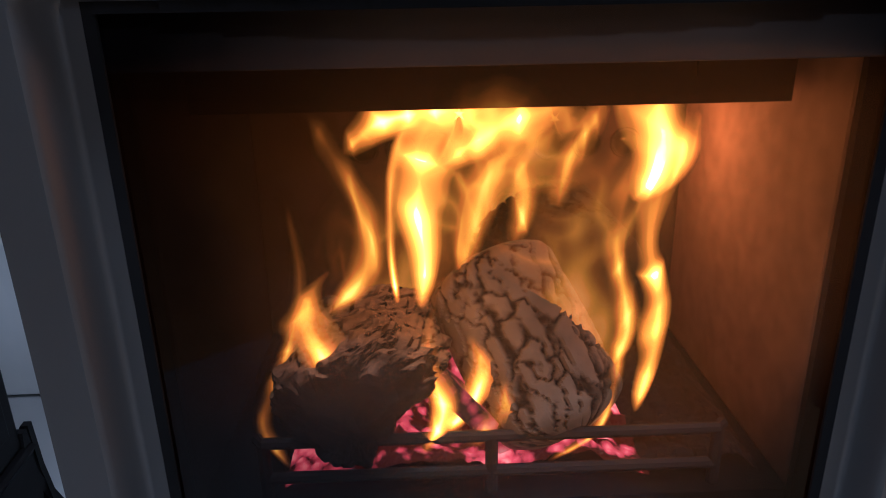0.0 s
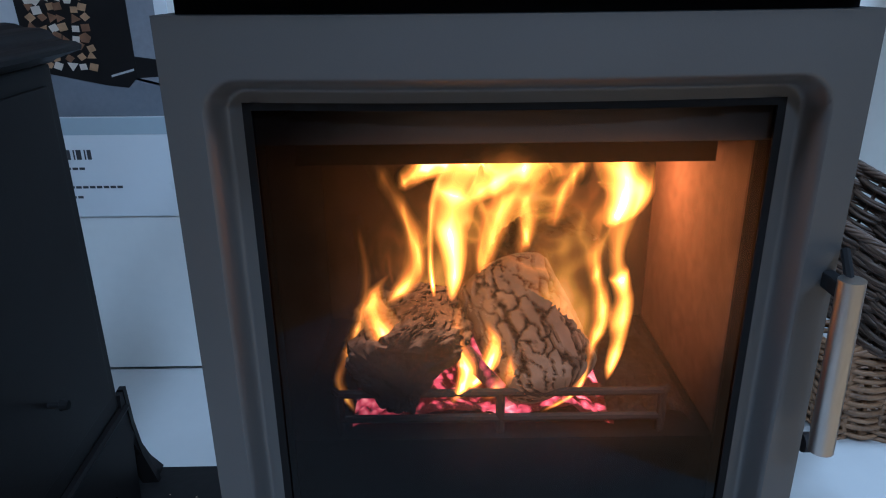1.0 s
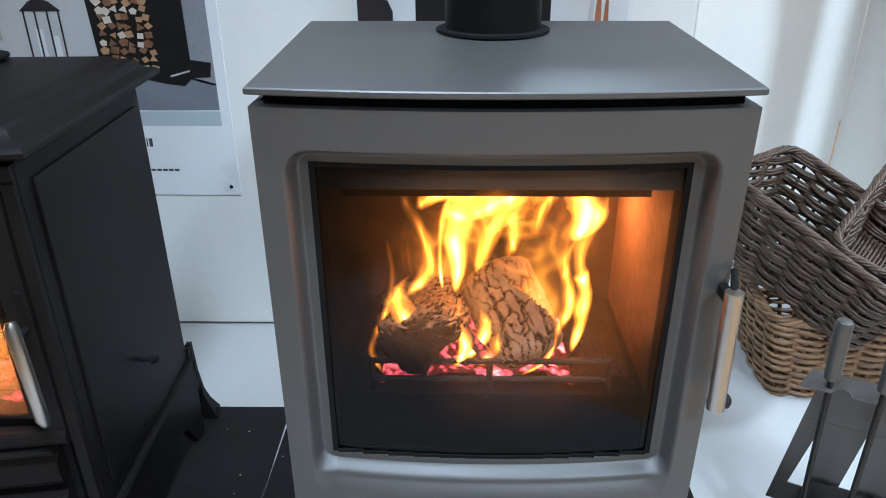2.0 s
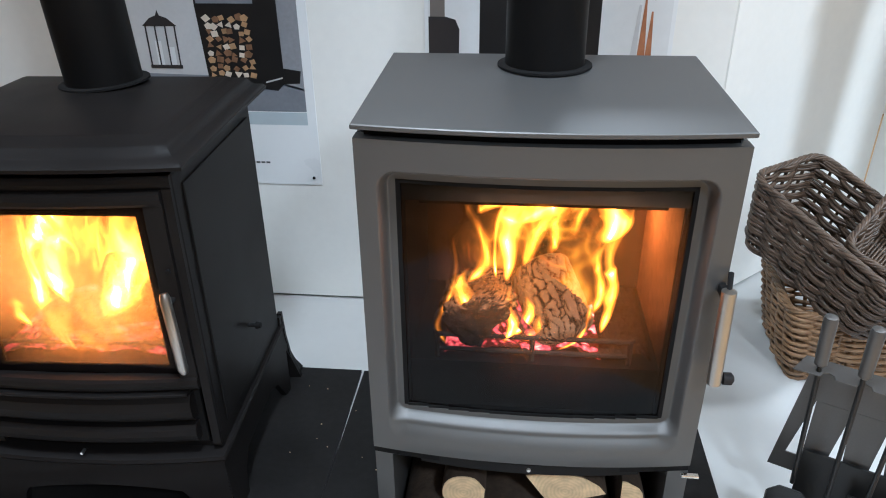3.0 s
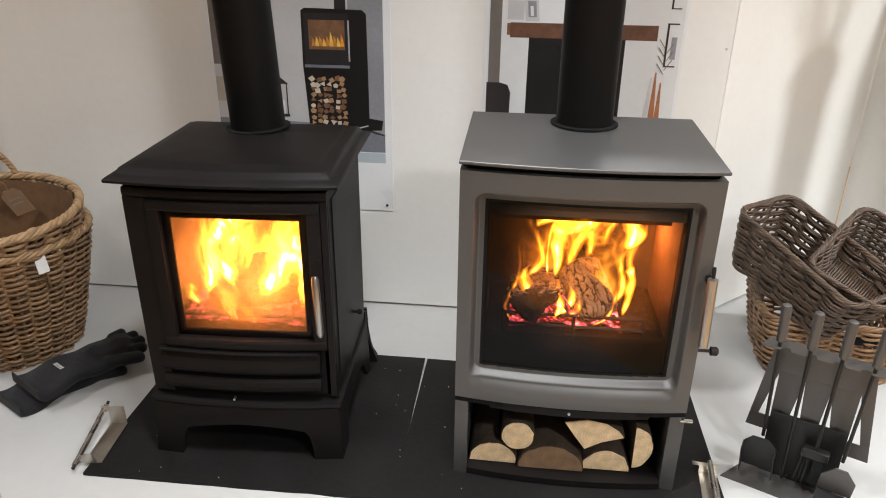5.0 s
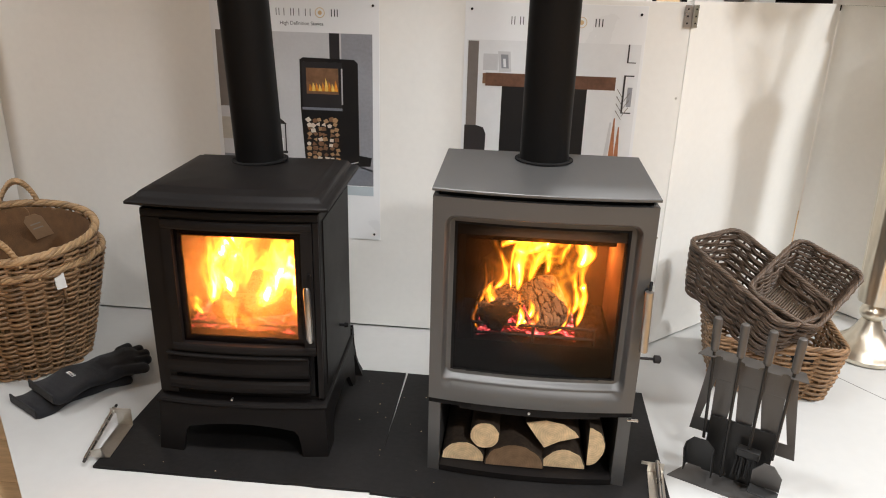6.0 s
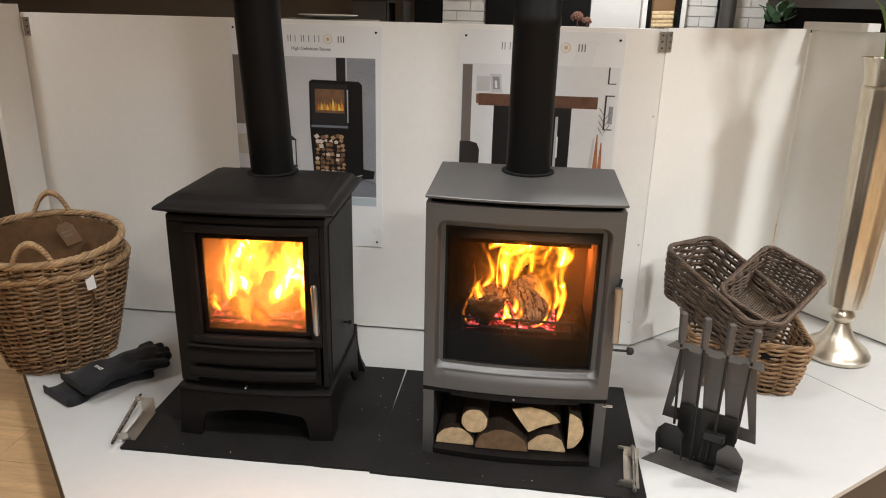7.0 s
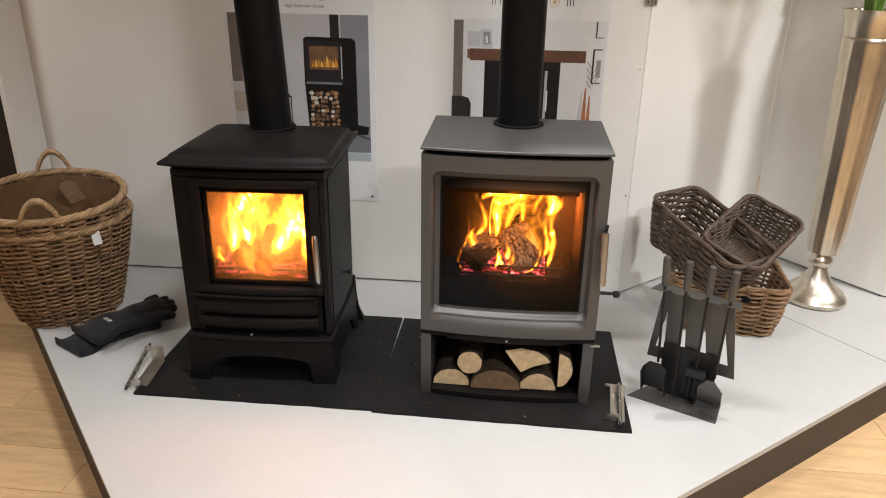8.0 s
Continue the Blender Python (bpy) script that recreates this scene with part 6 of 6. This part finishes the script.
def glove(m, label, mark):
    """Flat glove: cuff at y 0, fingertips near y 0.42."""
    g = thing("heat_glove", m, label, "glove", GL)
    bm = bmesh.new()

    def blob(p, q, w0, w1, t):
        p, q = Vector(p), Vector(q)
        for i in range(9):
            f = i / 8
            c, w = p.lerp(q, f), w0 + (w1 - w0) * f
            r = bmesh.ops.create_icosphere(bm, subdivisions=2, radius=1)
            bmesh.ops.transform(bm, matrix=Matrix.Translation(c) @ Matrix.Diagonal((w, w if i in (0, 8) and w < 0.02 else max(w * 0.8, 0.02), t, 1)), verts=r["verts"])

    blob((0.0, 0.235, 0.019), (0.005, 0.285, 0.019), 0.066, 0.068, 0.020)
    box(bm, -0.068, 0.068, 0.0, 0.24, 0.006, 0.029, 0.011)
    bmesh.ops.subdivide_edges(bm, edges=[e for e in bm.edges if e.calc_length() > 0.1], cuts=9, use_grid_fill=True)
    for v in bm.verts:
        v.co.x += 0.007 * math.sin(v.co.y * 34)
        v.co.z += 0.0035 * math.sin(v.co.y * 46 + v.co.x * 55) - 0.10 * v.co.x * v.co.x / 0.07
    for x0, x1, y1, w in ((-0.048, -0.054, 0.338, 0.0165), (-0.016, -0.018, 0.356, 0.0170), (0.018, 0.020, 0.352, 0.0170), (0.050, 0.054, 0.334, 0.016)):
        blob((x0, 0.30, 0.018), (x1, y1, 0.017), w, w * 0.85, 0.015)
    blob((0.055, 0.22, 0.019), (0.082, 0.300, 0.012), 0.022, 0.018, 0.014)
    me_ob = part("shell", bm, FABRIC, g, smooth=True)
    rm = me_ob.modifiers.new("remesh", "REMESH")
    rm.mode, rm.voxel_size, rm.use_smooth_shade = "VOXEL", 0.0035, True
    sm = me_ob.modifiers.new("smooth", "SMOOTH")
    sm.iterations, sm.factor = 12, 0.5
    part("cuff_hem", cuboid(-0.069, 0.069, -0.002, 0.004, 0.007, 0.030, 0.003), FABRIC, g)
    if mark:
        for q, (dx, w) in enumerate(((0, 0.006), (0.009, 0.004), (0.016, 0.003), (0.022, 0.005), (0.030, 0.006))):
            part("mark_bar", cuboid(-0.020 + dx, -0.020 + dx + w * 0.6, 0.095, 0.108, 0.0312, 0.0318), TAG_WHITE, g, "small white mark")
    return g


WIDE = Matrix.Diagonal((1.18, 0.97, 1.3, 1))
glove(pose(-1.548, 0.120, BOARD_Z - 0.006, 0, 0, -29) @ WIDE, "black heat glove lying under its pair", False)
glove(pose(-1.502, 0.150, BOARD_Z + 0.033, 0, 0, -31) @ WIDE, "black heat glove lying on its pair, small white mark", True)

# ---- silver vase with flowers ----
vase = thing("floor_vase", pose(1.290, 0.940, BOARD_Z), "tall fluted antique silver vase with green stems", "vase")
part("foot", lathe(bmesh.new(), [(0.120, 0), (0.128, 0.006), (0.129, 0.020), (0.121, 0.030), (0.116, 0.040), (0.098, 0.055), (0.070, 0.078), (0.050, 0.108), (0.038, 0.135), (0.032, 0.150)], 56), SILVER, vase, "round stepped silver foot", smooth=True)
part("knop", lathe(bmesh.new(), [(0.028, 0.150), (0.036, 0.154), (0.045, 0.166), (0.047, 0.180), (0.042, 0.194), (0.032, 0.204), (0.030, 0.212)], 48), SILVER, vase, "rounded silver knop", smooth=True)
vb = bmesh.new()
rings = []
prof = [(0.040, 0.212), (0.060, 0.219), (0.068, 0.30), (0.073, 0.45), (0.079, 0.62), (0.087, 0.80), (0.094, 0.95), (0.099, 1.05), (0.100, 1.055), (0.100, 1.068), (0.097, 1.073), (0.103, 1.12), (0.116, 1.165), (0.120, 1.170), (0.112, 1.168), (0.095, 1.10), (0.08, 0.95)]
for r, z in prof:
    fl = 0.022 if z < 1.05 else 0.006
    rings.append([(r * (1 + fl * math.cos(12 * 2 * math.pi * i / 120)) * math.cos(2 * math.pi * i / 120), r * (1 + fl * math.cos(12 * 2 * math.pi * i / 120)) * math.sin(2 * math.pi * i / 120), z) for i in range(120)])
loft(vb, rings, (True, True))
part("bowl", vb, SILVER, vase, "flared fluted silver body", smooth=True)
fl = thing("flower_bunch", pose(1.290, 0.940, BOARD_Z + 0.95), "green flower stems with narrow leaves in the vase", "flowers")
rg = random.Random(5)
for i in range(11):
    a, q = rg.uniform(0, 6.28), rg.uniform(0.03, 0.09)
    tip = (q * 2.2 * math.cos(a), q * 2.2 * math.sin(a), rg.uniform(0.5, 0.7))
    part("stem", tube(bmesh.new(), [(q * 0.4 * math.cos(a), q * 0.4 * math.sin(a), 0.0), (q * math.cos(a), q * math.sin(a), 0.28), tip], [0.007, 0.007, 0.005], 8), STEM, fl, smooth=True)
    hd = bmesh.new()
    for j in range(5):
        b2 = a + j * 1.26
        o = Vector(tip)
        r = bmesh.ops.create_icosphere(hd, subdivisions=2, radius=1)
        bmesh.ops.transform(hd, matrix=Matrix.Translation(o + Vector((0.02 * math.cos(b2), 0.02 * math.sin(b2), 0.02))) @ Matrix.Rotation(b2, 4, "Z") @ Matrix.Rotation(0.7, 4, "Y") @ Matrix.Diagonal((0.011, 0.026, 0.05, 1)), verts=r["verts"])
    part("flower_head", hd, TAG_WHITE, fl, "pale petals", smooth=True)
for i in range(7):
    a = rg.uniform(0, 6.28)
    lf = bmesh.new()
    rings = []
    for j in range(9):
        f = j / 8
        w = 0.012 * math.sin(math.pi * min(0.98, f * 0.9 + 0.1))
        c = Vector((math.cos(a), math.sin(a), 0)) * (0.03 + 0.14 * f ** 1.5) + Vector((0, 0, 0.15 + 0.42 * f - 0.15 * f ** 3))
        sd = Vector((-math.sin(a), math.cos(a), 0)) * w
        rings.append([c - sd, c + Vector((0, 0, 0.001)), c + sd, c - Vector((0, 0, 0.001))])
    loft(lf, rings)
    part("leaf", lf, STEM, fl, smooth=True)

# ---- showroom behind the screen ----
BG = 4.0


def brick_pier(x0, x1, label):
    t = thing("brick_pier", Matrix.Translation((0, BG, 0)), label, "wall pier", "white brick piers", "structure")
    part("core", cuboid(x0, x1, 0.012, 0.30, FLOOR_Z, CEIL_Z), BRICK_WHITE, t)
    me = None
    for r in range(9):
        z = 1.05 + r * 0.075
        x = x0 + (0.0 if r % 2 else -0.11)
        while x < x1:
            a, b = max(x, x0) + 0.003, min(x + 0.22, x1) - 0.003
            if b - a > 0.02:
                part("brick", cuboid(a, b, 0.0, 0.0115, z + 0.003, z + 0.072, 0.002), BRICK_WHITE, t)
            x += 0.22


brick_pier(-0.72, -0.38, "white painted brick pier behind the screen")
brick_pier(1.13, 1.36, "white painted brick pier behind the screen")
brick_pier(1.49, 1.72, "white painted brick pier behind the screen")
for x0, x1 in ((-0.94, -0.73), (-0.375, 0.42)):
    t = thing("fireplace_panel", Matrix.Translation((0, BG - 0.02, 0)), "tall black fireplace chamber panel", "fireplace", "black chamber panels")
    part("panel", cuboid(x0, x1, 0.0, 0.30, FLOOR_Z, 1.9, 0.004), SOOT_SHADE_BLACK, t)
    part("plinth", cuboid(x0 - 0.01, x1 + 0.01, -0.02, 0.30, FLOOR_Z - 0.001, FLOOR_Z + 0.1, 0.004), SOOT_SHADE_BLACK, t)
t = thing("pale_pier", Matrix.Translation((0, BG, 0)), "pale plastered pier beside a fireplace", "wall pier", "", "structure")
part("core", cuboid(0.425, 0.80, 0.0, 0.30, FLOOR_Z, CEIL_Z, 0.004), CEIL_WHITE, t)
st = thing("inset_stove", pose(0.965, BG - 0.06, 0), "black inset stove showing logs in a white surround", "stove")
part("surround", frame_bm(-0.16, 0.16, 1.0, 1.75, 0.035, 0.0, 0.30, 0.003), WHITE_PAINT, st)
part("door_frame", frame_bm(-0.1245, 0.1245, 1.036, 1.714, 0.03, 0.01, 0.06, 0.003), SOOT_SHADE_BLACK, st, "black door frame")
part("back", cuboid(-0.094, 0.094, 0.10, 0.12, 1.067, 1.683), WICKER_MID, st)
for k in range(4):
    part("log", tube(bmesh.new(), [(-0.08, 0.05 + 0.01 * (k % 2), 1.20 + 0.03 * k), (0.08, 0.06, 1.205 + 0.03 * k)], 0.018, 10), LOG_PALE, st)
part("pedestal", cuboid(-0.16, 0.16, 0.0, 0.30, FLOOR_Z, 0.999, 0.003), WHITE_PAINT, st)
fp = thing("flue_pipe_set", pose(1.425, BG - 0.05, 0), "grey steel flue pipe behind the screen", "flue", "stove flues")
part("pipe", lathe(bmesh.new(), [(0.058, FLOOR_Z), (0.058, CEIL_Z)], 32), TOOL_GREY, fp, smooth=True)
gs = thing("small_grey_stove", pose(-1.17, BG - 0.3, 0), "small grey stove on a stand behind the screen", "stove")
part("body", cuboid(-0.20, 0.06, 0.0, 0.28, 0.9, 1.335, 0.006), TOOL_GREY, gs)
part("top", cuboid(-0.22, 0.08, -0.02, 0.30, 1.336, 1.352, 0.004), TOOL_GREY, gs)
part("side_glass", frame_bm(0.065, 0.20, 0.9, 1.335, 0.014, 0.0, 0.28, 0.002), TOOL_GREY, gs)
part("stand", cuboid(-0.18, 0.18, 0.03, 0.26, FLOOR_Z, 0.899, 0.004), SOOT_SHADE_BLACK, gs)
pl = thing("white_plate", pose(-0.90, 1.35, SCREEN_TOP - 0.004), "thin white dish on a shelf behind the screen", "dish")
part("dish", lathe(bmesh.new(), [(0.06, 0), (0.10, 0.010), (0.13, 0.016), (0.128, 0.019), (0.09, 0.013)], 40), WHITE_PAINT, pl, smooth=True)
sh = thing("shelf_unit", pose(-0.90, 1.35, 0), "narrow grey display shelf behind the screen", "shelf")
part("shelf_top", cuboid(-0.20, 0.20, -0.14, 0.14, SCREEN_TOP - 0.03, SCREEN_TOP - 0.0045, 0.003), WALL_GREY, sh)
for x in (-0.18, 0.18):
    part("leg", cuboid(x - 0.012, x + 0.012, -0.12, 0.12, BOARD_Z + 0.001, SCREEN_TOP - 0.0305), WALL_GREY, sh)
# dried flower heads and a house plant on the ledge beyond
ledge = thing("display_ledge", pose(0, 3.45, 0), "white ledge carrying plants behind the screen", "ledge")
part("ledge_top", cuboid(-0.1, 2.6, 0.0, 0.30, 1.16, 1.185, 0.003), WHITE_PAINT, ledge)
part("ledge_front", cuboid(-0.1, 2.6, 0.02, 0.28, FLOOR_Z, 1.1595), WHITE_PAINT, ledge)
for x, s in ((0.11, 0.038), (0.30, 0.048), (0.37, 0.032)):
    hdt = thing("dried_flower", pose(x, 3.5, 1.185), "dark brown dried flower head on the ledge", "dried flower", "dried flowers on the ledge")
    bm = bmesh.new()
    for q in range(26):
        a, e = q * 2.4, 0.2 + 1.2 * (q / 26)
        r = bmesh.ops.create_icosphere(bm, subdivisions=1, radius=1)
        bmesh.ops.transform(bm, matrix=Matrix.Translation((s * 0.8 * math.cos(a) * math.cos(e), s * 0.8 * math.sin(a) * math.cos(e), s + s * 0.9 * math.sin(e))) @ Matrix.Rotation(a, 4, "Z") @ Matrix.Diagonal((s * 0.3, s * 0.22, s * 0.4, 1)), verts=r["verts"])
    part("petals", bm, CONE_BROWN, hdt)
    part("stalk", tube(bmesh.new(), [(0, 0, 0), (0, 0, s)], 0.006, 6), CONE_BROWN, hdt)
plant = thing("house_plant", pose(1.66, 3.55, 1.185), "dark green broad-leaved plant in a dark pot", "plant")
part("pot", lathe(bmesh.new(), [(0.05, 0), (0.065, 0.05), (0.06, 0.052), (0.05, 0.04)], 24), SOOT_SHADE_BLACK, plant)
for i in range(24):
    a, e, ln = rg.uniform(0, 6.28), rg.uniform(0.15, 1.3), rg.uniform(0.07, 0.12)
    o = Vector((0.05 * math.cos(a), 0.05 * math.sin(a), 0.06 + 0.09 * rg.random()))
    d = Vector((math.cos(a) * math.cos(e), math.sin(a) * math.cos(e), math.sin(e)))
    sd = d.cross(Vector((0, 0, 1))).normalized()
    lf = bmesh.new()
    loft(lf, [[o + d * ln * f - sd * w, o + d * ln * f + Vector((0, 0, 0.006)), o + d * ln * f + sd * w, o + d * ln * f + Vector((0, 0, 0.003))] for f, w in ((0, 0.003), (0.25, 0.02), (0.55, 0.03), (0.85, 0.018), (1, 0.002))])
    part("leaf", lf, LEAF, plant, smooth=True)
dk = thing("dark_cabinet", pose(2.1, 4.3, 0), "black low cabinet against a blue-grey wall", "cabinet")
part("body", cuboid(-0.25, 0.9, 0, 0.3, FLOOR_Z, 1.36, 0.004), SOOT_SHADE_BLACK, dk)
structure("wall_blue", cuboid(1.73, 4.0, 4.7, 4.75, FLOOR_Z, CEIL_Z), INK["blue"], "blue-grey painted showroom wall", "wall")
ck = thing("dark_cabinet", pose(-2.6, 1.6, 0), "dark cabinet standing beyond the screen", "cabinet")
part("body", cuboid(-0.4, 0.4, -0.2, 0.3, FLOOR_Z, 1.0, 0.004), RISER_BROWN, ck)

# ---- oak planks ----
PW, PL = 0.19, 1.28
plank_me = None
for i in range(-16, 17):
    offs = (i * 0.43) % PL
    for j in range(-5, 5):
        x0, y0 = j * PL + offs, i * PW - 0.4
        cx, cy = x0 + PL / 2, y0 + PW / 2
        if not (-4.2 < cx < 3.6 and -2.6 < cy < 2.2):
            continue
        if plank_me is None:
            pk = part("plank", cuboid(-PL / 2 + 0.0008, PL / 2 - 0.0008, -PW / 2 + 0.0008, PW / 2 - 0.0008, -0.0115, 0, 0.0012), OAK, floor)
            plank_me = pk.data
        else:
            pk = new("plank", plank_me)
            pk.parent = floor
        pk.location = (cx, cy, FLOOR_Z - 0.0002)
